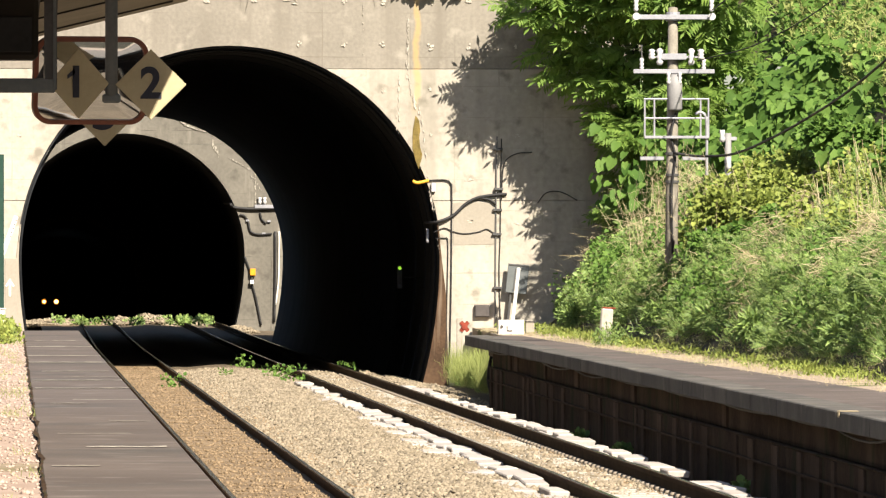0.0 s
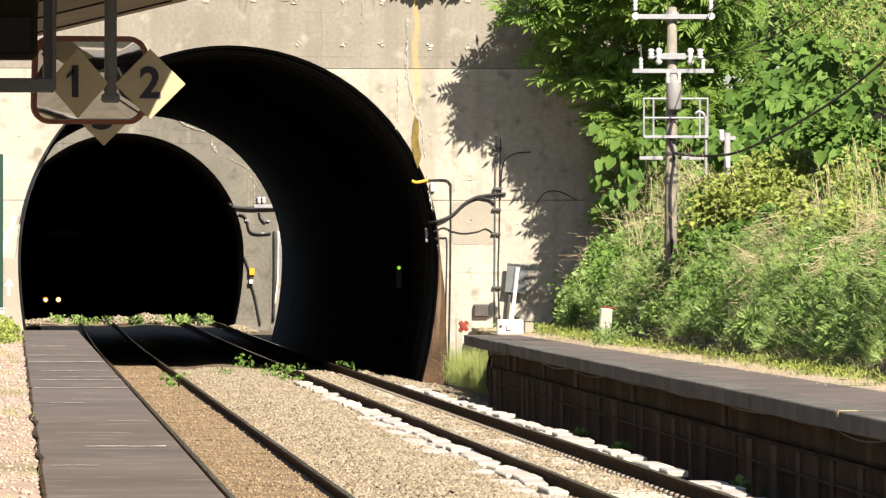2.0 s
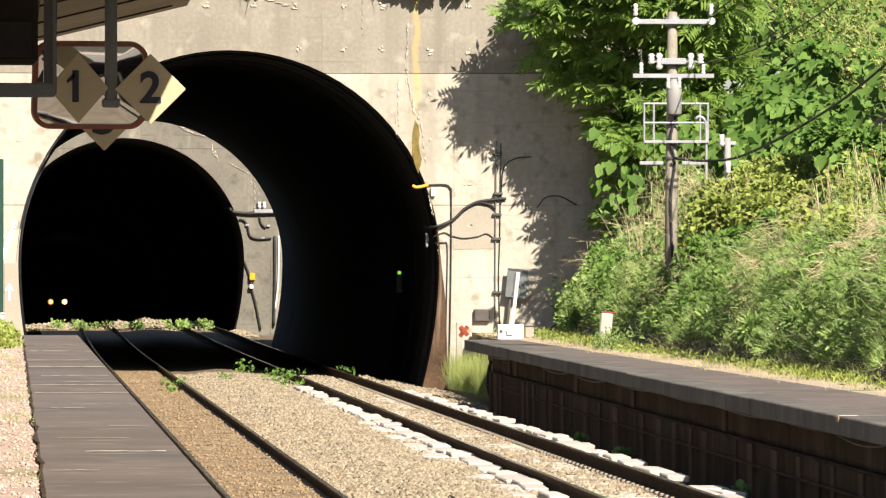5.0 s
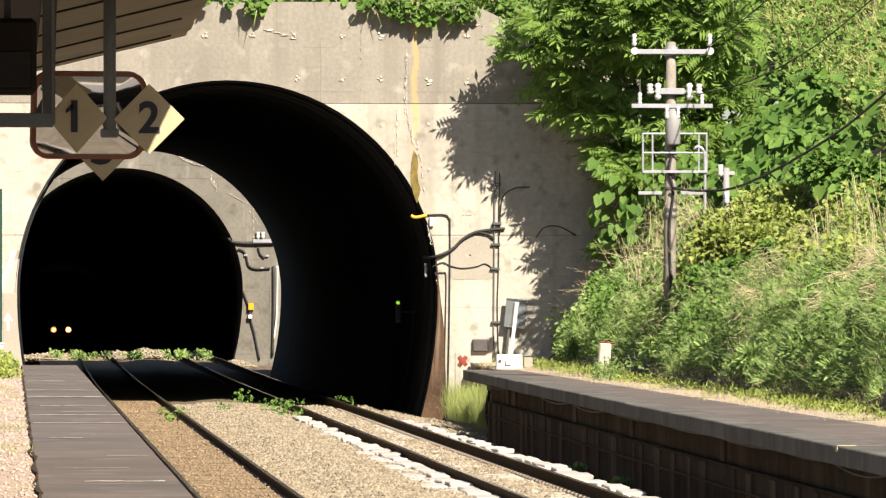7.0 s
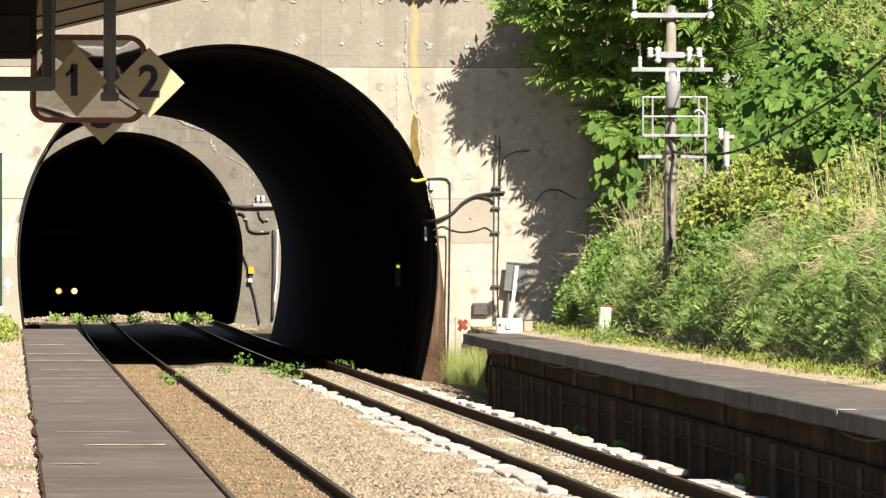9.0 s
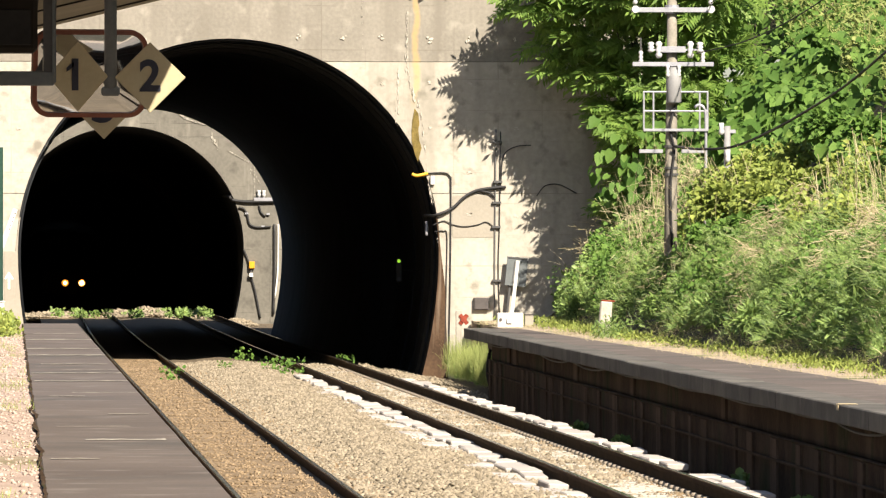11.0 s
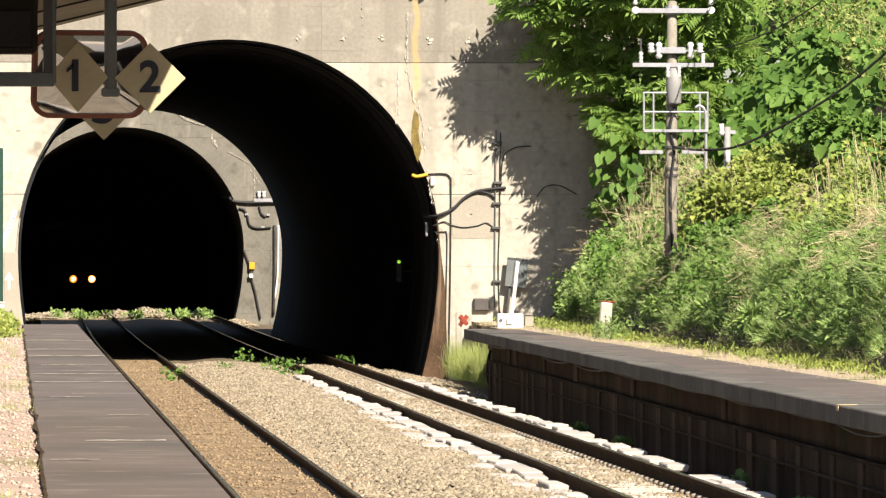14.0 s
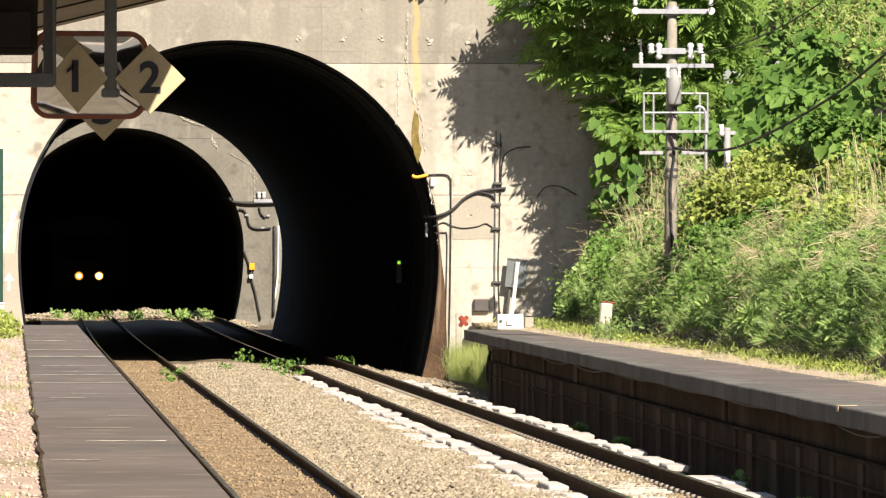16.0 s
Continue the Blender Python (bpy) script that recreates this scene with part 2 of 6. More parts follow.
# ---- mesh helpers ----
def mesh_of(name, verts, faces, mat, smooth=False):
    me = bpy.data.meshes.new(name)
    me.from_pydata([tuple(v) for v in verts], [], [tuple(f) for f in faces])
    me.materials.append(mat)
    if smooth:
        me.polygons.foreach_set("use_smooth", [True] * len(me.polygons))
    me.update()
    return me


def finish(name, bm, mat, smooth=False):
    bmesh.ops.recalc_face_normals(bm, faces=bm.faces)
    me = bpy.data.meshes.new(name)
    bm.to_mesh(me)
    bm.free()
    me.materials.append(mat)
    if smooth:
        me.polygons.foreach_set("use_smooth", [True] * len(me.polygons))
    return me


def part(name, bm, mat, parent=None, label="", m=None, smooth=False):
    """Links a bmesh (or a mesh) as one mesh object under a thing or part."""
    ob = new(name, bm if isinstance(bm, bpy.types.Mesh) else finish(name, bm, mat, smooth))
    if parent:
        ob.parent = parent
    if m:
        ob.matrix_basis = m
    return tagged(ob, label)


def thing(name, at, label, category, group="", kind=""):
    ob = new(name)
    ob.empty_display_size = 0.1
    ob.matrix_basis = at if isinstance(at, Matrix) else Matrix.Translation(at)
    return tagged(ob, label, category, group, kind)


def add_box(bm, lo, hi, bevel=0.0, m=None):
    c = [(a + b) / 2 for a, b in zip(lo, hi)]
    s = [abs(b - a) for a, b in zip(lo, hi)]
    r = bmesh.ops.create_cube(bm, size=1, matrix=(m or Matrix()) @ Matrix.Translation(c) @ Matrix.Diagonal((*s, 1)))
    if bevel:
        edges = list({e for v in r["verts"] for e in v.link_edges})
        bmesh.ops.bevel(bm, geom=edges, offset=bevel, segments=1, affect="EDGES")
    return bm


def box(lo, hi, bevel=0.0, m=None):
    return add_box(bmesh.new(), lo, hi, bevel, m)


def add_tube(bm, points, radius, sides=8):
    """A round tube along a polyline; radius may be one number or one for each point."""
    pts = [Vector(p) for p in points]
    rads = radius if isinstance(radius, (list, tuple)) else [radius] * len(pts)
    rings, up = [], Vector((0, 0, 1))
    for i, p in enumerate(pts):
        d = (pts[min(i + 1, len(pts) - 1)] - pts[max(i - 1, 0)]).normalized()
        ref = Vector((0, 1, 0)) if abs(d.z) > 0.9 else up
        a = d.cross(ref).normalized()
        b = d.cross(a).normalized()
        rings.append([bm.verts.new(p + rads[i] * (math.cos(2 * math.pi * j / sides) * a + math.sin(2 * math.pi * j / sides) * b)) for j in range(sides)])
    for r, q in zip(rings, rings[1:]):
        for j in range(sides):
            bm.faces.new((r[j], r[(j + 1) % sides], q[(j + 1) % sides], q[j]))
    bm.faces.new(rings[0][::-1])
    bm.faces.new(rings[-1])
    return bm


def tube(points, radius, sides=8):
    return add_tube(bmesh.new(), points, radius, sides)


def bowed(points, steps=8):
    """A smooth line through the points (Catmull-Rom)."""
    p = [Vector(q) for q in points]
    p = [2 * p[0] - p[1], *p, 2 * p[-1] - p[-2]]
    out = []
    for a, b, c, d in zip(p, p[1:], p[2:], p[3:]):
        for i in range(steps):
            t = i / steps
            out.append(0.5 * (2 * b + (c - a) * t + (2 * a - 5 * b + 4 * c - d) * t * t + (3 * b - a - 3 * c + d) * t ** 3))
    return out + [p[-2]]


def prism(outline, depth):
    """A flat outline (x, z) given thickness along y, from 0 to depth."""
    bm = bmesh.new()
    a = [bm.verts.new((x, 0, z)) for x, z in outline]
    b = [bm.verts.new((x, depth, z)) for x, z in outline]
    n = len(a)
    bm.faces.new(a)
    bm.faces.new(b[::-1])
    for i in range(n):
        bm.faces.new((a[i], b[i], b[(i + 1) % n], a[(i + 1) % n]))
    return bm


# ---- plan ----
PORTAL_Y, SHED_END, PORTAL2_Y = 155.0, 230.0, 272.0
RADIUS = 4.17
BED = -0.22
LEFT_TOP, RIGHT_TOP = 0.95, 0.76
GAUGE = 1.067


def track_x(y):
    """The middle of the left track; the right one runs 3.42 m beside it."""
    def ease(a, b):
        t = min(1, max(0, (y - a) / (b - a)))
        return t * t * (3 - 2 * t)
    return 2.50 + 0.37 * ease(170, 295) - 0.6 * ease(295, 485)


def rail_z(y):
    return -0.0097 * max(0, y - 272)


def shed_x(y):
    return 4.29 - 0.52 * (y - PORTAL_Y) / (SHED_END - PORTAL_Y)


def hill_z(x, y):
    """The planted slope beside the line."""
    n = noise.noise(Vector((x * 0.35, y * 0.16, 3.0))) * 0.45 + noise.noise(Vector((x * 1.1, y * 0.6, 7.0))) * 0.16
    s = x - 9.8 - 0.032 * max(0, y - 130)
    return RIGHT_TOP + (0.95 * s + n * min(1, max(0, s) / 1.5) if s > 0 else 0)


def arch(cx, radius, z0=-0.45, springing=EYE_Z, taper=0.36, steps=40):
    """A horseshoe outline from the right foot over the crown to the left foot."""
    pts = []
    for i in range(8):
        t = i / 8
        pts.append((cx + radius - taper * (1 - t) ** 2, z0 + (springing - z0) * t))
    pts += [(cx + radius * math.cos(math.pi * i / steps), springing + radius * math.sin(math.pi * i / steps)) for i in range(steps + 1)]
    return pts + [(2 * cx - x, z) for x, z in pts[7::-1]]


# ---- ground and hills ----
def sheet(name, xs, ys, height, mat, label, category, smooth=True):
    verts = [(x, y, height(x, y)) for y in ys for x in xs]
    w = len(xs)
    faces = [(j * w + i, j * w + i + 1, (j + 1) * w + i + 1, (j + 1) * w + i) for j in range(len(ys) - 1) for i in range(w - 1)]
    return tagged(new(name, mesh_of(name, verts, faces, mat, smooth)), label, category, kind="structure")


def spaced(a, b, n):
    return [a + (b - a) * i / n for i in range(n + 1)]


sheet("ground", [-3000, -300, -60, -20, 0, 20, 60, 300, 3000], [-3000, -600, -200, -60, 0, 60, 120, 200, 273], lambda x, y: -0.52 + (0.03 * max(0, abs(x) - 60) if y > -100 else 0), EARTH, "open ground under the railway reaching the horizon", "ground")
sheet("hillside", [9.8, 10.0, 10.3, 10.6] + spaced(11, 16, 20) + spaced(16.6, 40, 12), spaced(-60, 50, 20) + spaced(51, 154.9, 150), hill_z, EARTH, "overgrown green slope rising beside the railway platform", "hillside")


def over_shed(x, y):
    back = max(0.0, y - 157)
    low = 7.62 - 0.45 * max(0, min(x, 13) - 9.2) + 0.15 * noise.noise(Vector((x * 0.3, y * 0.3, 1)))
    return max(low + 0.26 * back, 0.95 * (x - 9.8) + 0.76 + 0.3 * noise.noise(Vector((x * 0.3, y * 0.2, 5))) + 0.1 * back)


sheet("hill_over_shed", spaced(-40, 9, 24) + spaced(9.5, 20, 21) + spaced(22, 60, 10), [155.55] + spaced(156.2, 170, 20) + spaced(172, 229.6, 20), over_shed, EARTH, "green hill covering the short tunnel", "hill")
sheet("hill_behind", spaced(-120, 120, 40), [272.7, 275, 280, 300, 340, 400, 500, 700, 1000], lambda x, y: 8.6 + 0.35 * (y - 272) ** 0.85 + 0.5 * noise.noise(Vector((x * 0.1, y * 0.1, 2))), EARTH, "green hill over the far tunnel", "hill")
sheet("bank_of_cutting", spaced(9.6, 40, 20), spaced(229.7, 272.6, 14), lambda x, y: -0.4 + 0.9 * (x - 9.6), EARTH, "overgrown bank of the open cutting between the tunnels", "bank")
sheet("left_bank", spaced(-60, -9, 20), spaced(60, 272, 30), lambda x, y: 0.9 + max(0, -9.5 - x) * 0.8, EARTH, "overgrown bank left of the railway", "bank")


def bed_left(x, y):
    return rail_z(y) + BED + 0.115 + 0.02 * noise.noise(Vector((x * 2, y * 0.8, 0)))


def bed_right(x, y):
    c = track_x(y) + 1.71
    hump = 0.10 * math.exp(-((x - c) / 0.8) ** 2)
    side = 0.02 if x < 3.4 else -0.10 if 6.7 < x < 7.15 else -0.24 if x >= 7.15 else 0
    return rail_z(y) + BED + 0.05 + hump + side + 0.03 * noise.noise(Vector((x * 1.5, y * 0.5, 4)))


BED_YS = spaced(-120, 60, 30) + spaced(61, 175, 150) + spaced(178, 300, 40) + spaced(310, 600, 20)
sheet("track_bed", spaced(0.9, 3.2, 12), BED_YS, bed_left, BROWN_BED, "rust-brown soil and ballast between the rails", "track bed")
sheet("ballast_bed", spaced(3.2, 9.0, 30), BED_YS, bed_right, BALLAST_BED, "pale grey-brown stone ballast bed", "ballast")


# ---- tunnels ----
def portal_wall(name, y, cx, radius, springing, outer_left, outer_right, top, joints, mats, label):
    """A concrete headwall pierced by a horseshoe arch, cast in lifts with open joints."""
    root = thing(name, (0, y, 0), label, "tunnel portal", kind="structure")
    pts = arch(cx, radius, springing=springing)
    crown = pts.index(max(pts, key=lambda p: p[1]))
    for x0, x1 in ((outer_left + 0.05, cx - radius - 0.1), (cx + radius + 0.1, outer_right - 0.05)):
        part("core", box((x0, 0.05, -0.45), (x1, 0.5, joints[-1] - 0.02)), PATCH, root)
    levels = [-0.45, *joints, 99]

    def at_height(z):
        for (x0, z0), (x1, z1) in zip(pts[:crown], pts[1:]):
            if z0 <= z <= z1:
                return x0 + (x1 - x0) * (z - z0) / (z1 - z0)
        return pts[0][0]

    for i, (lo, hi) in enumerate(zip(levels, levels[1:])):
        mat = mats[i]
        g = 0.006
        if hi == 99:
            inner = [p for p in pts if p[1] > lo + 2 * g]
            edge = at_height(lo + g)
            outline = [(outer_left, lo + g), (2 * cx - edge, lo + g)] + inner[::-1] + [(edge, lo + g), (outer_right, lo + g)] + list(top)
            part("parapet", prism(outline, 0.6), mat, root, "weathered streaked concrete parapet")
            continue
        right = [(at_height(lo + g), lo + g)] + [p for p in pts[:crown] if lo + 2 * g < p[1] < hi - 2 * g] + [(at_height(hi - g), hi - g)]
        outline = [(outer_right, lo + g), (outer_right, hi - g)] + right[::-1]
        part("wall_lift", prism(outline, 0.6), mat, root, m=Matrix.Translation((0, -0.008 * (len(levels) - 2 - i), 0)))
        left = [(2 * cx - x, z) for x, z in right]
        outline = [(outer_left, lo + g), (outer_left, hi - g)] + left[::-1]
        part("wall_lift", prism(outline, 0.6), mat, root, m=Matrix.Translation((0, -0.008 * (len(levels) - 2 - i), 0)))
    return root


def lining(name, ys, centre, radius, springing, drop, label):
    """A thin tube, coloured near black for the tunnel's shade, that carries the arch along the line."""
    verts, faces = [], []
    for y in ys:
        for r in (radius, radius + 0.035):
            verts += [(x, y, z + drop(y)) for x, z in arch(centre(y), r, springing=springing)]
    n = len(arch(0, 1))
    for s in range(len(ys) - 1):
        for ring in (0, 1):
            a, b = (2 * s + ring) * n, (2 * s + 2 + ring) * n
            faces += [(a + i, a + i + 1, b + i + 1, b + i) for i in range(n - 1)]
    for s in (0, len(ys) - 1):
        a = 2 * s * n
        faces += [(a + i, a + i + 1, a + n + i + 1, a + n + i) for i in range(n - 1)]
    return tagged(new(name, mesh_of(name, verts, faces, DARK_LINING, True)), label, "tunnel", kind="structure")


portal = portal_wall("tunnel_portal_near", PORTAL_Y, 4.29, RADIUS + 0.04, EYE_Z, -14.0, 13.4, [(13.4, 5.97), (9.75, 7.6), (9.1, 7.92), (-14.0, 7.92)],
                     [3.28, 5.90], [CONCRETE, CONCRETE, CONCRETE_TOP], "sunlit cast concrete tunnel headwall with lime-stained joints")
lining("tunnel_near", [PORTAL_Y + 0.1, PORTAL_Y + 20, PORTAL_Y + 40, SHED_END], shed_x, RADIUS, EYE_Z, lambda y: 0, "lining of the short near tunnel, coloured dark for its shade")
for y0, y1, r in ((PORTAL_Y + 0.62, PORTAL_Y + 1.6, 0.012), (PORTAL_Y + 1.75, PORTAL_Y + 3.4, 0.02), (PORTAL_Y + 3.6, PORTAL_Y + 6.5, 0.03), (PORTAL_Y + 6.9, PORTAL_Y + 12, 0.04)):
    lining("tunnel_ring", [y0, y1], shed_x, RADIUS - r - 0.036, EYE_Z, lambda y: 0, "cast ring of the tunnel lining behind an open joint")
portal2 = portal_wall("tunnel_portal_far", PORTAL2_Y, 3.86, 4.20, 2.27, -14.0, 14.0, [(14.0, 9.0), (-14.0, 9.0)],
                      [3.9, 6.1], [CONCRETE_GREY, CONCRETE_GREY, CONCRETE_GREY], "darker grey concrete headwall of the far tunnel")
lining("tunnel_far", [PORTAL2_Y + 0.1, 300, 340, 400, 480, 600], lambda y: 3.86 - 0.4 * max(0, y - 300) / 180, 4.165, 2.27, rail_z, "lining of the long far tunnel, coloured dark for its shade")
# dark slab added across the tunnel to stand for its unlit depth
tagged(new("tunnel_end", finish("tunnel_end", box((-4, 598, -6), (12, 599, 6)), DARK_LINING)), "darkness at the depth of the far tunnel", "tunnel", kind="structure")
for x0, x1 in ((-14.0, 4.29 - 4.9), (4.29 + 4.6, 13.6)):
    tagged(new("shed_end_wall", finish("shed_end_wall", box((x0, SHED_END - 0.6, -0.45), (x1, SHED_END - 0.05, 7.5)), CONCRETE_GREY)), "grey concrete end wall of the short tunnel", "wall", kind="structure")

# toes of the near arch, brown with rust and soot
for side in (1, -1):
    ring = [p for p in arch(4.29, RADIUS + 0.012) if p[1] < 2.9][:11]
    pts = [(x, z) for x, z in ring] + [(max(8.44, ring[-1][0] + 0.02), ring[-1][1]), (8.60, 1.4), (8.66, -0.45)]
    if side < 0:
        pts = [(8.58 - x, z) for x, z in pts]
    part("arch_toe", prism(pts, 0.3), TOE if side > 0 else PATCH, portal, "brown stained foot of the arch", Matrix.Translation((0, -0.045, 0)))


# ---- platforms ----
def right_edge(y):
    return 7.40 + (y - 69.5) * 0.0088


def slab(name, y0, y1, x0, x1, z0, z1, mat, parent=None, label="", bevel=0.012):
    """A block between two lines that follow the platform edge; x0 and x1 are functions of y."""
    bm = box((0, 0, 0), (1, 1, 1), 0)
    for v in bm.verts:
        u, t, w = v.co
        y = y0 + t * (y1 - y0)
        v.co = (x0(y) + u * (x1(y) - x0(y)), y, z0 + w * (z1 - z0))
    if bevel:
        bmesh.ops.bevel(bm, geom=bm.edges[:], offset=bevel, segments=1, affect="EDGES")
    return part(name, bm, mat, parent, label)


right_platform = thing("platform_right", (0, 0, 0), "dark asphalt station platform with a rust-stained retaining wall", "platform", kind="structure")
slab("paving", -120, 138.2, lambda y: right_edge(y) + 0.42, lambda y: 9.0, 0.4, RIGHT_TOP, ASPHALT, right_platform, "worn dark asphalt paving")
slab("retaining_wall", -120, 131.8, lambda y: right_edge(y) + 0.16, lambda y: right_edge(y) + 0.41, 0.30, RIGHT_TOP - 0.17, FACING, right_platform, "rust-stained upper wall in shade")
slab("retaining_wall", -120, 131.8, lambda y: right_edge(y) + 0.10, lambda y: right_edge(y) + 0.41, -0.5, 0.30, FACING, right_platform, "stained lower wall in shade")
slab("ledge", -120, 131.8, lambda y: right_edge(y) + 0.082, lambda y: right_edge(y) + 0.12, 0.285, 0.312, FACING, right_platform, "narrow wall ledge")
# shallow piers and pale rust runs along the wall
pier_rnd = random.Random(61)
y = 58.0
while y < 131:
    w = pier_rnd.uniform(0.25, 0.9)
    low = pier_rnd.choice((-0.45, -0.45, 0.32))
    slab("pier", y, y + w, lambda q: right_edge(q) + (0.13 if low > 0 else 0.075), lambda q: right_edge(q) + 0.2, low, RIGHT_TOP - 0.175 if low > 0 else 0.28, PIER, right_platform, "", 0)
    y += w + pier_rnd.uniform(0.5, 2.6)
slab("ledge", -120, 131.8, lambda y: right_edge(y) + 0.06, lambda y: right_edge(y) + 0.12, 0.06, 0.085, PIER, right_platform, "narrow pale wall ledge", 0)
# cable slung along the wall from hook to hook
hang = random.Random(22)
line = []
y = 57.0
while y < 131:
    step = hang.uniform(5, 9)
    drop = hang.uniform(0.02, 0.07)
    for k in range(5):
        q = min(131.6, y + step * k / 5)
        line.append((right_edge(q) + 0.075, q, 0.60 - drop * 4 * (k / 5) * (1 - k / 5)))
    y += step
part("wall_cable", tube(line, 0.012, 5), CABLE, right_platform, "dark cable slung along the wall")
y = 58.0
rnd = random.Random(4)
while y < 137.9:
    y2 = min(138.2, y + 3.0)
    slab("edge_slab", y + 0.008, y2 - 0.008, lambda q: right_edge(q) + rnd.uniform(-0.004, 0.004), lambda q: right_edge(q) + 0.425, RIGHT_TOP - 0.17, RIGHT_TOP + 0.005 + rnd.uniform(-0.004, 0.004), KERB, right_platform)
    y = y2
slab("edge_slab", -120, 58, right_edge, lambda q: right_edge(q) + 0.425, RIGHT_TOP - 0.17, RIGHT_TOP, KERB, right_platform)
slab("verge", 143.5, 154.9, lambda y: 9.12, lambda y: 10.6, 0.0, RIGHT_TOP - 0.014, DRY_GROUND, right_platform, "strip of dry trodden grass", 0)
slab("verge", -120, 143.5, lambda y: 9.0 if y < 138 else 8.75, lambda y: 10.6, 0.2, RIGHT_TOP - 0.01, DRY_GROUND, right_platform, "strip of dry trodden grass", 0)
slab("end_fill", 138.2, 143.4, lambda y: 8.75, lambda y: 9.1, -0.5, RIGHT_TOP - 0.1, DRY_GROUND, right_platform, "earth bank past the platform end", 0.05)

left_platform = thing("platform_left", (0, 0, 0), "weathered asphalt platform strip beside dry gravel", "platform", kind="structure")
slab("paving", -120, 128, lambda y: 0.16, lambda y: 1.072, LEFT_TOP - 0.14, LEFT_TOP, ASPHALT, left_platform, "worn grey asphalt paving")
slab("gravel_strip", -120, 128, lambda y: -9.5, lambda y: 0.155, 0.4, LEFT_TOP - 0.015, DIRT, left_platform, "dry pale gravel", 0)
slab("retaining_wall", -120, 127.8, lambda y: 0.9, lambda y: 0.99, -0.5, LEFT_TOP - 0.15, FACING, left_platform, "dark platform face", 0)
slab("end_ramp", 128, 154.9, lambda y: -9.5, lambda y: 0.2, -0.5, 0.2, DIRT, left_platform, "earth past the platform end", 0)
y = 34.0
while y < 127.9:
    y2 = min(128, y + 2.0)
    slab("edge_slab", y + 0.006, y2 - 0.006, lambda q: 0.995, lambda q: 1.08 + rnd.uniform(-0.006, 0.006), LEFT_TOP - 0.16, LEFT_TOP - 0.012, KERB, left_platform)
    y = y2
slab("edge_slab", -120, 34, lambda q: 0.995, lambda q: 1.08, LEFT_TOP - 0.16, LEFT_TOP - 0.012, KERB, left_platform)


# ---- rails ----
PROFILE = [(-0.063, -0.153), (0.063, -0.153), (0.063, -0.142), (0.012, -0.124), (0.010, -0.05), (0.032, -0.040), (0.032, -0.008), (0.026, -0.001), (-0.026, -0.001), (-0.032, -0.008), (-0.032, -0.040), (-0.010, -0.05), (-0.012, -0.124), (-0.063, -0.142)]


def rail(offset, label):
    ys = spaced(-120, 160, 14) + spaced(170, 600, 43)
    verts = [(track_x(y) + offset + x, y, rail_z(y) + z) for y in ys for x, z in PROFILE]
    n = len(PROFILE)
    faces = [(j * n + i, j * n + (i + 1) % n, (j + 1) * n + (i + 1) % n, (j + 1) * n + i) for j in range(len(ys) - 1) for i in range(n)]
    ob = tagged(new("rail", mesh_of("rail", verts, faces, RAIL)), label, "rail", "rails of the two tracks")
    verts = [(track_x(y) + offset + x, y, rail_z(y) + z) for y in ys for x, z in ((-0.022, 0.0), (0.022, 0.0), (0.022, 0.002), (-0.022, 0.002))]
    faces = [(j * 4 + i, j * 4 + (i + 1) % 4, (j + 1) * 4 + (i + 1) % 4, (j + 1) * 4 + i) for j in range(len(ys) - 1) for i in range(4)]
    part("running_surface", mesh_of("running_surface", verts, faces, RAIL_TOP), None, ob, "wheel-polished rail top")


for offset in (-GAUGE / 2, GAUGE / 2, 3.42 - GAUGE / 2, 3.42 + GAUGE / 2):
    rail(offset, "rust-brown steel rail with a worn top")

# cracks and worn marks across the left platform
crack_rnd = random.Random(9)
for y, x0, x1, w in ((49.3, 0.46, 0.97, 0.06), (44.8, 0.22, 0.5, 0.04), (64.0, 0.3, 0.6, 0.06), (65.6, 0.5, 1.05, 0.04), (71.4, 0.2, 1.06, 0.10), (76.0, 0.18, 1.06, 0.10), (78.0, 0.5, 1.05, 0.05), (82.0, 0.3, 1.0, 0.10), (89.0, 0.18, 1.06, 0.16), (95.0, 0.18, 1.06, 0.16), (104.5, 0.18, 1.06, 0.2), (112.0, 0.3, 1.0, 0.12), (57.0, 0.7, 1.0, 0.03), (53.0, 0.3, 0.8, 0.03)):
    bm = bmesh.new()
    cut = spaced(x0, x1, 9)
    near = [bm.verts.new((x, y - 1.5 * w * crack_rnd.uniform(0, 1), LEFT_TOP + 0.005)) for x in cut]
    far = [bm.verts.new((x, y + 2.6 * w * crack_rnd.uniform(0.15, 1.4) + 0.02, LEFT_TOP + 0.005)) for x in cut]
    for i in range(9):
        bm.faces.new((near[i], near[i + 1], far[i + 1], far[i]))
    part("worn_mark", bm, LIME if y == 49.3 else PATCH, left_platform, "pale worn mark across the asphalt")

# ---- the station behind the camera, seen only in the mirror ----
station = thing("station_house", (-6.0, -40.0, LEFT_TOP), "plain pale station house on the platform", "house")
part("wall", box((-3.5, -10, 0), (3.0, 10, 3.2), 0.02), CONCRETE, station)
part("roof", prism([(-4.2, 3.2), (3.7, 3.2), (-0.25, 5.2)], 21.0), CANOPY_DARK, station, "dark gabled roof", Matrix.Translation((0, -10.5, 0)))
sheet("far_hill", spaced(-900, 900, 24), [-900, -700, -500, -420], lambda x, y: 90 * max(0, (-420 - y) / 480) ** 0.6 + 18 * noise.noise(Vector((x * 0.006, y * 0.006, 1))) - 2, EARTH, "wooded hill in the distance", "hill")

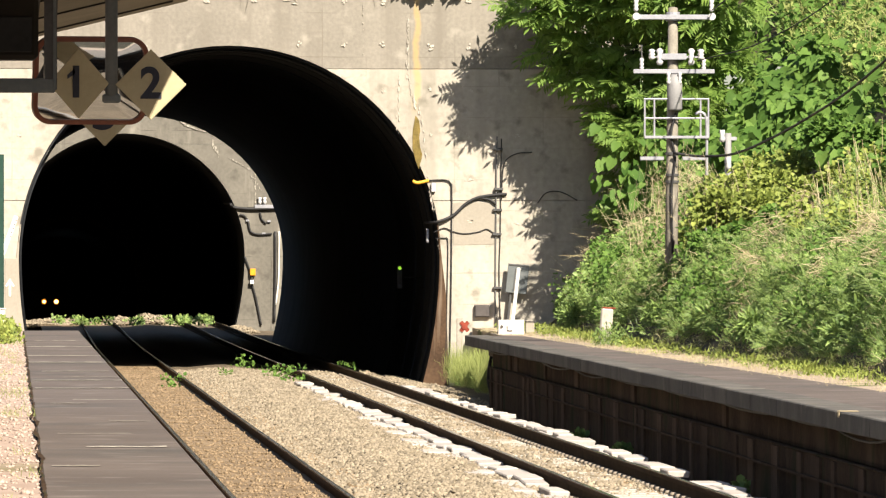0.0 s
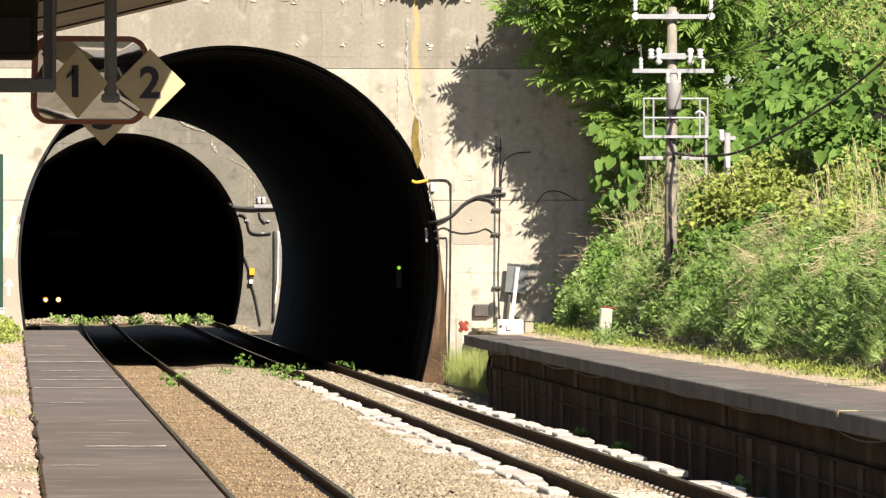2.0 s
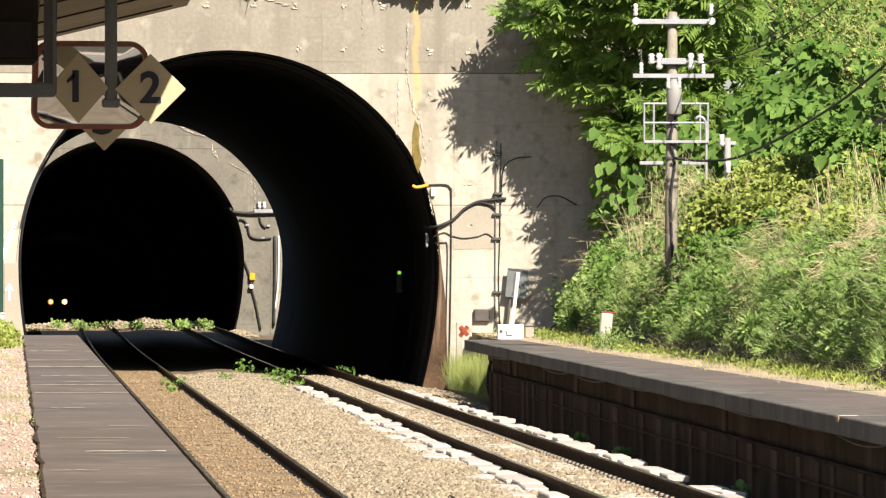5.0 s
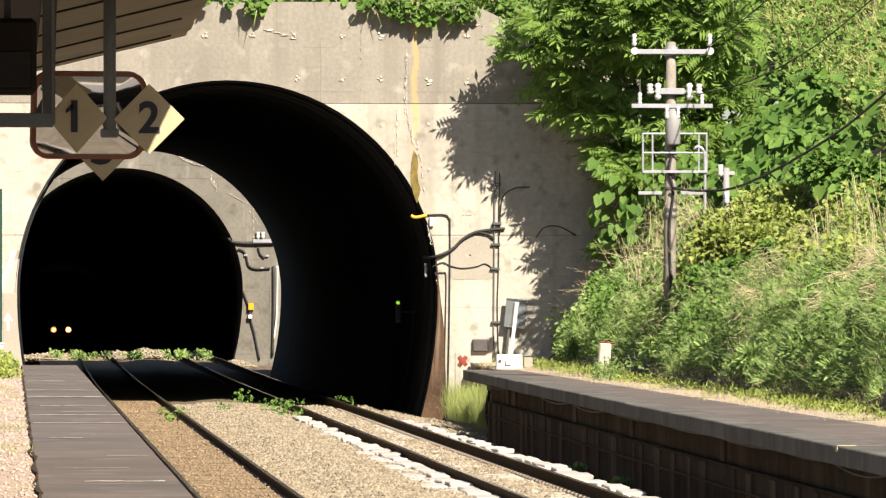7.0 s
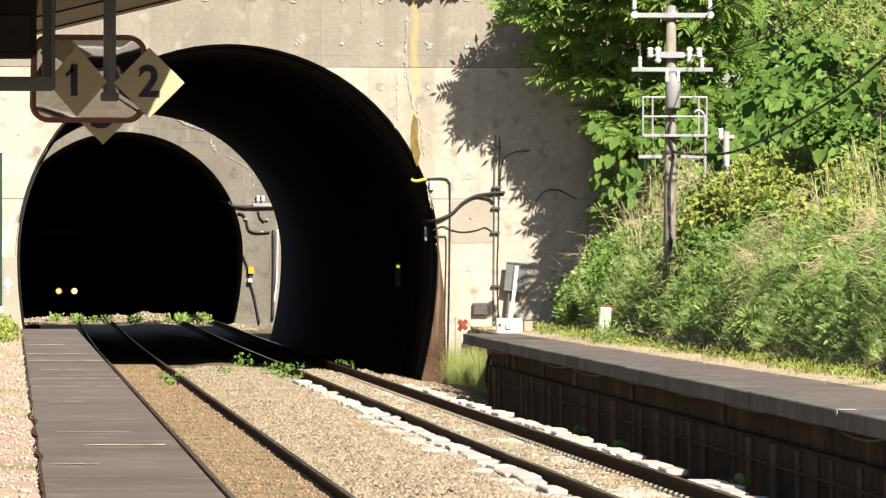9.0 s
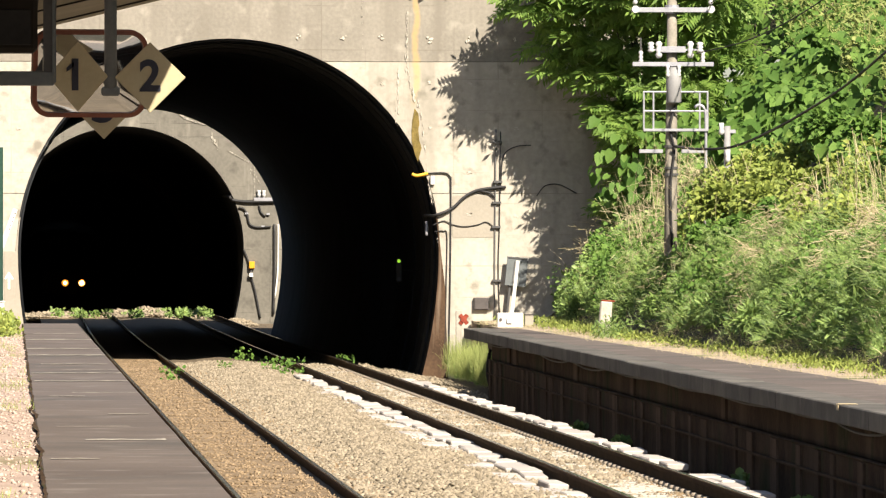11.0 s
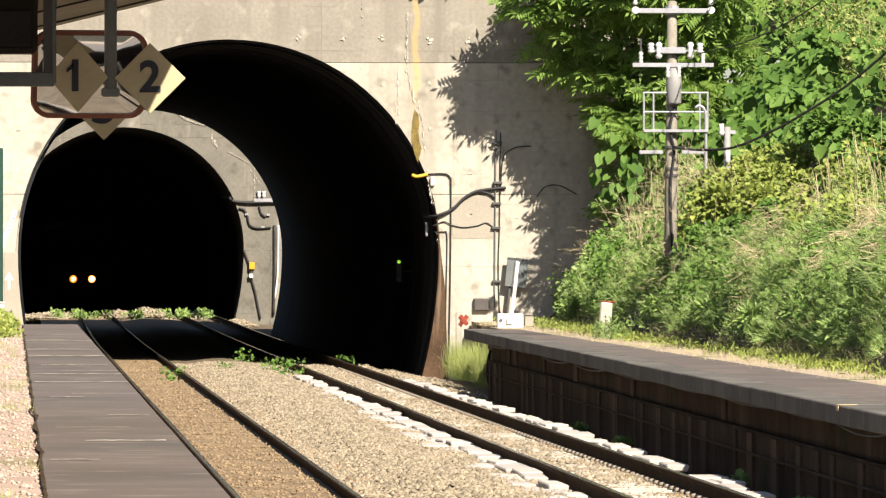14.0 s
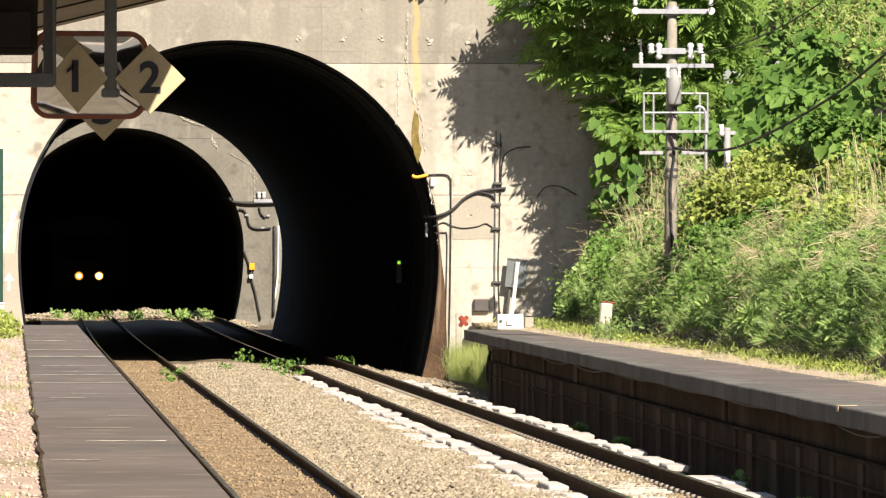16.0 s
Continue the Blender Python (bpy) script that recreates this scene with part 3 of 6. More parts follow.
# the ragged seam between asphalt and gravel
seam_rnd = random.Random(14)
seam = bmesh.new()
line = []
for i in range(300):
    y = 34 + 0.31 * i
    w = max(0.0, 0.5 + noise.noise(Vector((y * 0.5, 0, 2)))) * 0.018
    x = 0.16 + 0.03 * noise.noise(Vector((y * 0.4, 5, 2))) + seam_rnd.uniform(-0.006, 0.006)
    line.append((seam.verts.new((x - w, y, LEFT_TOP + 0.004)), seam.verts.new((x + w, y, LEFT_TOP + 0.004))))
for a, b in zip(line, line[1:]):
    seam.faces.new((a[0], a[1], b[1], b[0]))
part("seam", seam, FACING, left_platform, "dark ragged seam beside the gravel")
part("yellow_mark", box((right_edge(69.6) - 0.004, 69.6, RIGHT_TOP + 0.009), (right_edge(69.6) + 0.17, 69.85, RIGHT_TOP + 0.012)), YELLOW_STAIN, right_platform, "faded yellow paint mark")
part("yellow_mark", box((right_edge(69.6) - 0.012, 69.6, RIGHT_TOP - 0.045), (right_edge(69.6) - 0.005, 69.75, RIGHT_TOP + 0.004)), YELLOW_STAIN, right_platform, "faded yellow paint mark")


# ---- the railcar in the far tunnel ----
railcar = thing("railcar", pose(track_x(481), 481, rail_z(481)), "dim diesel railcar with two lit headlamps in the tunnel", "train")
body = prism([(-1.35, 0.95), (1.35, 0.95), (1.40, 1.6), (1.36, 3.0), (1.05, 3.5), (0.5, 3.68), (-0.5, 3.68), (-1.05, 3.5), (-1.36, 3.0), (-1.40, 1.6)], 20.0)
part("car_body", body, TRAIN_BODY, railcar, "car body coloured dark for tunnel shade")
part("underframe", box((-1.2, 0.3, 0.45), (1.2, 19.7, 0.95), 0.04), TRAIN_DARK, railcar)
for x in (-0.375, 0.375):
    lamp = part("headlamp", tube([(x, -0.10, 1.45), (x, 0.02, 1.45)], 0.16, 20), TRAIN_DARK, railcar, "round headlamp housing")
    # glowing disc added behind the lens to draw its orange glare
    part("glare_ring", tube([(x, -0.115, 1.45), (x, -0.1005, 1.45)], 0.155, 20), GLARE_GLOW, lamp, "glowing orange ring standing for the lamp's glare")
    part("lens", tube([(x, -0.125, 1.45), (x, -0.101, 1.45)], 0.085 if x < 0 else 0.115, 20), LAMP_GLOW, lamp, "lit warm headlamp lens")
for x0, x1 in ((-1.2, -0.45), (-0.36, 0.36), (0.45, 1.2)):
    part("cab_window", box((x0, -0.03, 2.1), (x1, 0.0, 2.95), 0.01), GLASS_DARK, railcar, "dark cab window")
part("coupler", box((-0.15, -0.5, 0.75), (0.15, 0.3, 1.0), 0.03), TRAIN_DARK, railcar)
part("snow_plough", box((-1.2, -0.05, 0.2), (1.2, 0.1, 0.6), 0.04), TRAIN_DARK, railcar)
for yb in (3.0, 17.0):
    for dy in (-1.05, 1.05):
        axle = part("wheelset", tube([(-0.6, yb + dy, 0.43), (0.6, yb + dy, 0.43)], 0.07, 10), TRAIN_DARK, railcar)
        for x in (-0.56, 0.56):
            part("wheel", tube([(x - 0.06, yb + dy, 0.43), (x + 0.06, yb + dy, 0.43)], 0.43, 24), TRAIN_DARK, axle)


# ---- plants ----
def quads(name, verts, per, faces, mat):
    """A mesh of many equal pieces: verts (pieces, per, 3), faces one piece's quads."""
    count = len(verts)
    f = np.asarray(faces)
    idx = (np.arange(count)[:, None, None] * per + f[None]).reshape(-1)
    me = bpy.data.meshes.new(name)
    me.vertices.add(count * per)
    me.vertices.foreach_set("co", np.asarray(verts, dtype=np.float32).reshape(-1))
    me.loops.add(len(idx))
    me.loops.foreach_set("vertex_index", idx.astype(np.int32))
    size = f.shape[1]
    me.polygons.add(len(idx) // size)
    me.polygons.foreach_set("loop_start", np.arange(0, len(idx), size, dtype=np.int32))
    me.polygons.foreach_set("loop_total", np.full(len(idx) // size, size, dtype=np.int32))
    me.materials.append(mat)
    me.update(calc_edges=True)
    return me


BROAD = (np.array([(0, 0, 0), (.40, .25, .10), (.34, .68, .07), (0, 1, -.12), (-.34, .68, .07), (-.40, .25, .10)]), [(0, 1, 2, 3), (0, 3, 4, 5)])
SLIM = (np.array([(0, 0, 0), (.14, .35, .05), (.10, .7, .03), (0, 1, -.10), (-.10, .7, .03), (-.14, .35, .05)]), [(0, 1, 2, 3), (0, 3, 4, 5)])
HEART = (np.array([(0, 0, 0), (.30, -.13, .05), (.48, .22, .07), (.29, .68, .05), (0, 1, -.10), (-.29, .68, .05), (-.48, .22, .07), (-.30, -.13, .05), (0, .42, -.03)]), [(0, 1, 2, 8), (8, 2, 3, 4), (0, 8, 6, 7), (8, 4, 5, 6)])
STALK = (np.array([(-.006, 0, 0), (.006, 0, 0), (.005, .55, .02), (-.005, .55, .02), (.004, 1, -.06), (-.004, 1, -.06)]), [(0, 1, 2, 3), (3, 2, 4, 5)])
BLADE = (np.array([(-.022, 0, 0), (.022, 0, 0), (.018, .55, -.04), (-.018, .55, -.04), (.004, 1, -.22), (-.004, 1, -.22)]), [(0, 1, 2, 3), (3, 2, 4, 5)])


def frond_shape(pairs=7, spread=0.40):
    v, f = [], []

    def leaflet(o, d, side, length):
        d = np.array(d) / np.linalg.norm(d)
        b = len(v)
        w = np.array(side) * length * 0.16
        v.extend([o, o + d * length * .45 + w, o + d * length + np.array((0, 0, -.12 * length)), o + d * length * .45 - w])
        f.append((b, b + 1, b + 2, b + 3))
    for i in range(pairs):
        t = 0.16 + 0.8 * i / pairs
        o = np.array((0, t, -0.22 * t * t))
        for s in (-1, 1):
            leaflet(o, (s * .85, .45, -.25), (.45, -.85 * s, 0), spread * (1 - .35 * abs(t - .5)))
    leaflet(np.array((0, .96, -.2)), (0, 1, -.3), (1, 0, 0), spread * .8)
    v.extend([np.array((-.006, 0, 0)), np.array((.006, 0, 0)), np.array((.006, 1, -.22)), np.array((-.006, 1, -.22))])
    f.append((len(v) - 4, len(v) - 3, len(v) - 2, len(v) - 1))
    return np.array(v), f


FROND = frond_shape(6, 0.44)
SMALL_FROND = frond_shape(4, 0.5)


def scatter(shape, places, ways, sizes, rng, tilt=0.5, face=(.15, -.55, .75)):
    """Copies of a leaf at the places; each points along its way, its face turned up (or as told) with some disorder."""
    tpl = shape[0]
    y = ways / np.linalg.norm(ways, axis=1, keepdims=True)
    up = np.array(face) + rng.normal(0, tilt, (len(places), 3))
    x = np.cross(y, up)
    x /= np.linalg.norm(x, axis=1, keepdims=True) + 1e-9
    z = np.cross(x, y)
    r = np.stack((x, y, z), axis=2)
    return places[:, None, :] + sizes[:, None, None] * np.einsum("nij,kj->nki", r, tpl)


def plant(name, shape, places, ways, sizes, rng, mat, label, category="undergrowth", kind="stuff", parent=None, tilt=0.5, face=(.15, -.55, .75)):
    me = quads(name, scatter(shape, places, ways, sizes, rng, tilt, face), len(shape[0]), shape[1], mat)
    ob = new(name, me)
    if parent:
        ob.parent = parent
        return tagged(ob, label)
    return tagged(ob, label, category, kind=kind)


def surface_z(x, y):
    return hill_z(x, y) if y < 155.3 else over_shed(x, y)


def on_hill(count, x0, x1, y0, y1, lumps, rise, seed, thin=-1.0, only=None):
    """Places over the slope, gathered in lumps of growth."""
    rng = np.random.default_rng(seed)
    out = []
    while len(out) < count:
        x, y = rng.uniform(x0, x1), rng.uniform(y0, y1)
        n = noise.noise(Vector((x * lumps, y * lumps * 0.7, seed)))
        bare = noise.noise(Vector((x * 0.85, y * 0.22, 40)))
        if bare > 0.30 and x < 14 and rng.random() < 0.93:
            continue
        if n < thin or (only and not only(x, y)):
            continue
        top = max(0.04, rise * (0.45 + 2.3 * n + 0.7 * noise.noise(Vector((x * 2.2, y * 1.3, seed + 3)))))
        h = top * min(1.0, max(0.2, (x - 9.85) / 0.7)) * rng.uniform(0, 1) ** 0.6
        out.append((x - 0.4 * h, y - 0.1 * h, surface_z(x, y) + h))
    return np.array(out)


def random_ways(n, rng, base=(-0.5, -0.5, -0.1), wild=0.8):
    return np.array(base) + rng.normal(0, wild, (n, 3))


def cover(name, shape, count, xr, yr, lumps, rise, size, seed, mat, label, thin=-1.0, only=None, base=(-0.5, -0.5, -0.1), wild=0.8, tilt=0.5, face=(.15, -.55, .75)):
    rng = np.random.default_rng(seed)
    p = on_hill(count, *xr, *yr, lumps, rise, seed, thin, only)
    return plant(name, shape, p, random_ways(count, rng, base, wild), rng.uniform(*size, count), rng, mat, label, tilt=tilt, face=face)


# the foot of the bank: feathery green weeds
def past_foot(x, y):
    return x > 10.02 + 0.06 * math.sin(y * 0.9) + 0.032 * max(0, y - 130)


def meadow_line(y):
    return 14.3 + 0.055 * (y - 125)


cover("bank_weeds", SLIM, 34000, (9.92, 11.2), (84, 154.6), 0.9, 0.26, (0.05, 0.12), 21, LEAF_WEED, "dense feathery green weeds on the lower bank", base=(-0.5, -0.25, 0.4), wild=0.7, only=past_foot)
cover("bank_mugwort", SMALL_FROND, 12000, (9.95, 11.1), (84, 152), 1.4, 0.36, (0.07, 0.13), 45, LEAF_WEED, "feathery cut-leaved weeds on the lower bank", thin=0.02, base=(-0.6, -0.3, 0.5), wild=0.5, only=past_foot)
cover("bank_blades", BLADE, 14000, (9.92, 11.2), (84, 150), 0.9, 0.28, (0.12, 0.28), 46, LEAF_WEED, "green grass among the weeds", base=(-0.5, -0.2, 0.7), wild=0.5, only=past_foot)
cover("foot_straw", BLADE, 7000, (9.82, 10.35), (82, 150), 1.0, 0.07, (0.05, 0.13), 48, LEAF_DRY, "short dry grass at the foot of the bank", wild=0.8)
cover("foot_grass", BLADE, 7000, (9.82, 10.45), (82, 150), 1.0, 0.10, (0.06, 0.16), 49, LEAF_GRASS, "yellow-green grass at the foot of the bank", base=(-0.4, -0.3, 0.8), wild=0.6, thin=-0.15)
cover("bank_herbs", BROAD, 8000, (10.0, 11.4), (86, 154.6), 1.5, 0.38, (0.04, 0.09), 22, LEAF_VINE, "small-leaved green herbs on the lower bank", thin=0.05, only=past_foot)
cover("bank_dead_blades", BLADE, 6500, (9.95, 11.3), (86, 150), 1.2, 0.42, (0.08, 0.2), 33, LEAF_DRY, "withered blades among the weeds", wild=0.8, only=past_foot)
# grass with fallen straw above the weeds
cover("slope_grass", BLADE, 17000, (10.6, 11.6), (90, 114), 0.9, 0.28, (0.14, 0.32), 24, LEAF_WEED, "green grass combed over the upper bank", base=(-0.8, -0.25, 0.35), wild=0.5)
cover("slope_herbs", SLIM, 12000, (10.7, 11.9), (90, 114), 0.9, 0.30, (0.06, 0.13), 38, LEAF_WEED, "green herbs on the upper bank", base=(-0.5, -0.3, 0.4), wild=0.7)
cover("dry_straw", BLADE, 7000, (10.7, 11.8), (92, 114), 1.2, 0.42, (0.12, 0.30), 23, LEAF_DRY, "bleached straw lying over the bank", thin=-0.02, base=(-0.9, -0.25, -0.1), wild=0.55)
cover("reed_leaves", BLADE, 3500, (11.3, 12.1), (99, 113), 0.7, 0.5, (0.12, 0.26), 39, LEAF_WEED, "yellow-green reed leaves on the bank", base=(-0.3, -0.2, 0.6), wild=0.7)
cover("reed_herbs", BROAD, 6000, (11.3, 12.1), (99, 113), 1.2, 0.5, (0.05, 0.10), 47, LEAF_LIME, "yellow-green herbs among the reeds", wild=0.6)
cover("reed_stalks", STALK, 170, (11.3, 12.1), (99, 112), 0.6, 0.3, (0.5, 1.0), 25, LEAF_DRY, "pale dry upright stalks on the bank", base=(-0.05, 0, 1), wild=0.13)
# shrubs in the middle of the slope
cover("bank_shrubs", BROAD, 6000, (11.9, 13.8), (126, 142), 0.75, 0.3, (0.07, 0.14), 26, LEAF_VINE, "green leafy growth on the slope", thin=-0.05)
cover("low_shrubs", BROAD, 4000, (10.6, 11.4), (126, 148), 0.8, 0.5, (0.05, 0.11), 35, LEAF_VINE, "low green shrubs on the bank", thin=-0.1)
cover("wall_foot_shrubs", BROAD, 11000, (10.6, 13.0), (140, 153.5), 0.8, 0.42, (0.05, 0.11), 32, LEAF_WEED, "leafy shrubs standing before the headwall", thin=-0.1, only=past_foot)
cover("dry_twigs", STALK, 1500, (11.2, 12.8), (138, 154.6), 0.7, 0.6, (0.3, 0.7), 27, LEAF_DRY, "dry twigs and straw beside the headwall", thin=0.0, wild=0.7)
cover("pole_foot_straw", STALK, 450, (10.9, 11.9), (122, 137), 0.7, 0.9, (0.3, 0.65), 43, LEAF_DRY, "dry stems round the foot of the pole", thin=-0.1, base=(-0.1, -0.1, 0.9), wild=0.35)
# vine slope
cover("tree_foot_vine", HEART, 700, (12.0, 13.4), (147, 153.4), 0.9, 1.5, (0.16, 0.28), 37, LEAF_VINE, "large pale vine leaves below the tree", base=(-0.2, -0.4, -0.9), wild=0.35, tilt=0.3, face=(-.2, -.7, .6))
cover("vine_cover", HEART, 3200, (12.2, 17.5), (116, 174), 0.9, 0.5, (0.15, 0.28), 28, LEAF_VINE, "large overlapping vine leaves on the slope", base=(-0.2, -0.4, -0.8), wild=0.45, tilt=0.45, face=(-.2, -.7, .6), only=lambda x, y: x < meadow_line(y) + 0.3 and y > 116 + (x - 12.2) * 3)
cover("vine_underlayer", BROAD, 6000, (12.0, 18.0), (116, 180), 0.6, 0.25, (0.08, 0.18), 29, LEAF_TREE, "darker leaves under the vine", wild=0.8)
# grassy upper slope
cover("meadow_grass", BLADE, 40000, (13.6, 20.0), (104, 182), 0.6, 0.3, (0.18, 0.5), 30, LEAF_GRASS, "tall yellow-green grass on the upper slope", base=(-0.25, -0.25, 1), wild=0.45, only=lambda x, y: x > meadow_line(y) - 0.4)
cover("meadow_stalks", STALK, 600, (13.6, 20.0), (104, 182), 0.6, 0.3, (0.4, 0.9), 44, LEAF_DRY, "pale dry stalks in the upper meadow", base=(-0.1, -0.1, 1), wild=0.25, only=lambda x, y: x > meadow_line(y) - 0.4)
cover("meadow_herbs", SLIM, 40000, (13.4, 20.0), (106, 182), 0.7, 0.55, (0.08, 0.19), 31, LEAF_GRASS, "yellow-green herbs on the upper slope", base=(-0.3, -0.3, 0.5), wild=0.6, only=lambda x, y: x > meadow_line(y) - 0.3)
cover("meadow_bushes", BROAD, 9000, (13.6, 20.0), (106, 182), 0.9, 0.7, (0.07, 0.15), 36, LEAF_VINE, "small green bushes in the upper meadow", thin=0.08, only=lambda x, y: x > meadow_line(y) - 0.3)


# along the top of the headwall
def top_growth(name, shape, count, size, seed, mat, label, hang):
    rng = np.random.default_rng(seed)
    out = []
    while len(out) < count:
        x = rng.uniform(-2, 14)
        n = 0.9 * math.exp(-((x - 8.0) / 0.75) ** 2) + 0.9 * math.exp(-((x - 8.95) / 0.22) ** 2) + 0.55 * math.exp(-((x - 4.85) / 0.25) ** 2) + 0.1 * noise.noise(Vector((x * 2, seed, 0)))
        n2 = 0.5 * noise.noise(Vector((x * 4.5, seed, 3)))
        top = 7.92 if x < 9.1 else 7.92 - 0.45 * (x - 9.1)
        h = rng.uniform(-hang * max(0, n + n2 * 0.6), 0.8 + 0.4 * noise.noise(Vector((x * 0.8, seed, 0))))
        y = 155.0 - 0.12 - rng.uniform(0, 0.15) if h < 0.05 else 155.0 + rng.uniform(0.0, 2.5)
        if h < 0.05 and n + 0.6 * n2 < 0.12:
            continue
        out.append((x, y, top + h))
    return plant(name, shape, np.array(out), random_ways(count, rng, (-0.2, -0.8, -0.5), 0.5), rng.uniform(*size, count), rng, mat, label)


top_growth("wall_top_vine", BROAD, 6000, (0.09, 0.2), 41, LEAF_VINE, "vines and shrubs spilling over the headwall", 0.5)
top_growth("wall_top_grass", BLADE, 1800, (0.25, 0.6), 42, LEAF_GRASS, "grass along the top of the headwall", 0.1)


def tree(at, clumps, label, seed, fronds=46, size=(0.34, 0.60), mat=LEAF_TREE):
    """Trunk, limbs to every clump of the crown, and pinnate fronds round the limb ends."""
    root = thing("tree", at, label, "tree")
    rng = np.random.default_rng(seed)
    base = Vector(at)
    bm = bmesh.new()
    fork = Vector((0.1, 0.0, 2.0))
    add_tube(bm, bowed([(0, 0, -0.6), (0.05, 0.02, 0.7), fork, (0.3, 0.1, 4.4)], 5), [0.13 - 0.10 * i / 15 for i in range(16)], 9)
    part("trunk", bm, BARK, root, "grey-brown trunk", smooth=True)
    places, ways = [], []
    for i, c in enumerate(clumps):
        c = Vector(c) - base
        start = Vector((0.05, 0, 0.7 + 2.6 * rng.random()))
        mid = start.lerp(c, 0.55) + Vector((0, 0, 0.25))
        line = bowed([start, mid, c], 4)
        if i % 2 == 0:
            part("limb", tube(line, [0.024 - 0.018 * k / (len(line) - 1) for k in range(len(line))], 6), BARK, root)
        for k in range(fronds):
            d = rng.normal(0, 1, 3)
            d /= np.linalg.norm(d)
            d[2] = d[2] * 0.55 + 0.1
            r = rng.uniform(0.05, 0.34)
            places.append(np.array(c) + d * r * np.array((1.25, 1.2, 0.7)))
            ways.append(d + np.array((-0.35, -0.35, -0.15)) + rng.normal(0, 0.25, 3))
    n = len(places)
    plant("crown", FROND, np.array(places), np.array(ways), rng.uniform(*size, n), rng, mat, "feathery pinnate foliage", parent=root, tilt=0.3, face=(.15, -.65, .65))
    return root


clump_rng = np.random.default_rng(5)
spots = []
while len(spots) < 88:
    x, z = clump_rng.uniform(10.05, 14.0), clump_rng.uniform(4.4, 8.9)
    # the upper branches reach out over the line, the lower ones keep close to the wall
    away = 1.0 + 1.15 * min(1, max(0, (z - 6.4) / 1.1)) + 0.85 * max(0, min(x, 13.2) - 11.1) + clump_rng.uniform(-0.45, 0.45)
    y = 155.0 - away
    if x < 10.05 + 0.8 * max(0, 7.2 - z) + 0.3 * noise.noise(Vector((x * 3, y * 2, 1))) or (z > 7.8 and x < 10.9):
        continue
    if noise.noise(Vector((x * 1.3, y * 0.8, z * 1.3))) > -0.22 and all((Vector((x, y, z)) - Vector(s)).length > 0.38 for s in spots):
        spots.append((x, y, z))
tree((12.6, 153.9, hill_z(12.6, 153.9)), spots, "green tree with feathery pinnate leaves beside the headwall", 51, fronds=26, size=(0.34, 0.60))
spots = []
while len(spots) < 50:
    x, z, y = clump_rng.uniform(11.85, 14.0), clump_rng.uniform(2.6, 4.9), clump_rng.uniform(151.6, 154.2)
    if z > 2.0 + max(0, 12.6 - x) * 1.1 and all((Vector((x, y, z)) - Vector(s)).length > 0.36 for s in spots):
        spots.append((x, y, z))
tree((12.3, 153.4, hill_z(12.3, 153.4)), spots, "low leafy sapling in the shade of the tree", 52, fronds=30, size=(0.25, 0.45))


# single shrubs that stand out of the slope
def shrub(x, y, radius, mat, leaf, seed, label, shape=BROAD, cover_by=1.0, lift=0.75, hanging=0.3):
    """A crown of several lobes on bare stems, leafy all round, so that its underside lies in its own shade."""
    root = thing("shrub", (x, y, surface_z(x, y)), label, "shrub", "shrubs on the slope")
    rng = np.random.default_rng(seed)
    middle = np.array((-0.25 * radius, -0.1 * radius, lift * radius))
    places, ways = [], []
    for k in range(7):
        d = rng.normal(0, 1, 3)
        d /= np.linalg.norm(d)
        d[2] = abs(d[2]) * 0.8 - 0.2
        lobe = middle + d * radius * (0.55 if k else 0.0)
        r = radius * (rng.uniform(0.38, 0.6) if k else 0.7)
        n = max(12, int(cover_by * 9.0 * (r / leaf) ** 2))
        q = rng.normal(0, 1, (n, 3))
        q /= np.linalg.norm(q, axis=1, keepdims=True)
        wave = np.array([0.85 + 0.5 * noise.noise(Vector((a * 2.3, b * 2.3, c * 2.3 + seed + k))) for a, b, c in q])
        places.append(lobe + q * (r * wave * rng.uniform(0.5, 1.0, n) ** 0.4)[:, None] * np.array((1, 1, 0.8)))
        ways.append(q * 0.8 + np.array((-0.15, -0.3, -hanging)) + rng.normal(0, 0.28, (n, 3)))
    places, ways = np.concatenate(places), np.concatenate(ways)
    n = len(places)
    plant("foliage", shape, places, ways, rng.uniform(0.7 * leaf, 1.3 * leaf, n), rng, mat, "", parent=root, tilt=0.3, face=(-.2, -.6, .7))
    for k in range(4):
        a = rng.uniform(0, 6.28)
        part("stem", tube([(0.03 * k, 0, -0.15), (0.12 * radius * math.cos(a), 0.12 * radius * math.sin(a), 0.4 * radius), (0.45 * radius * math.cos(a), 0.45 * radius * math.sin(a), (lift + 0.2) * radius)], [0.014, 0.010, 0.004], 5), BARK, root)


LIME_SHRUBS = [(11.28, 122.6, 0.60, 0.085), (11.70, 124.6, 0.62, 0.085), (12.1, 125.4, 0.55, 0.085), (12.3, 121.7, 0.45, 0.08), (11.55, 119.6, 0.50, 0.085), (11.85, 120.5, 0.50, 0.08), (12.15, 118.8, 0.45, 0.08), (11.35, 127.0, 0.50, 0.09), (12.5, 116.5, 0.40, 0.08), (12.6, 112.5, 0.38, 0.08)]
VINE_SHRUBS = [(12.55, 113.5, 0.45, 0.10), (12.75, 109.5, 0.45, 0.11), (12.3, 106.5, 0.38, 0.10), (11.15, 118.5, 0.42, 0.09), (11.0, 121.8, 0.40, 0.09), (11.4, 115.8, 0.38, 0.09), (12.9, 121.0, 0.5, 0.11), (13.3, 124.0, 0.55, 0.13), (13.0, 117.0, 0.45, 0.11), (11.89, 133.9, 0.50, 0.11), (13.09, 128.5, 0.55, 0.13), (12.85, 133.0, 0.55, 0.15), (13.6, 130.5, 0.6, 0.18)]
vine_rnd = random.Random(77)
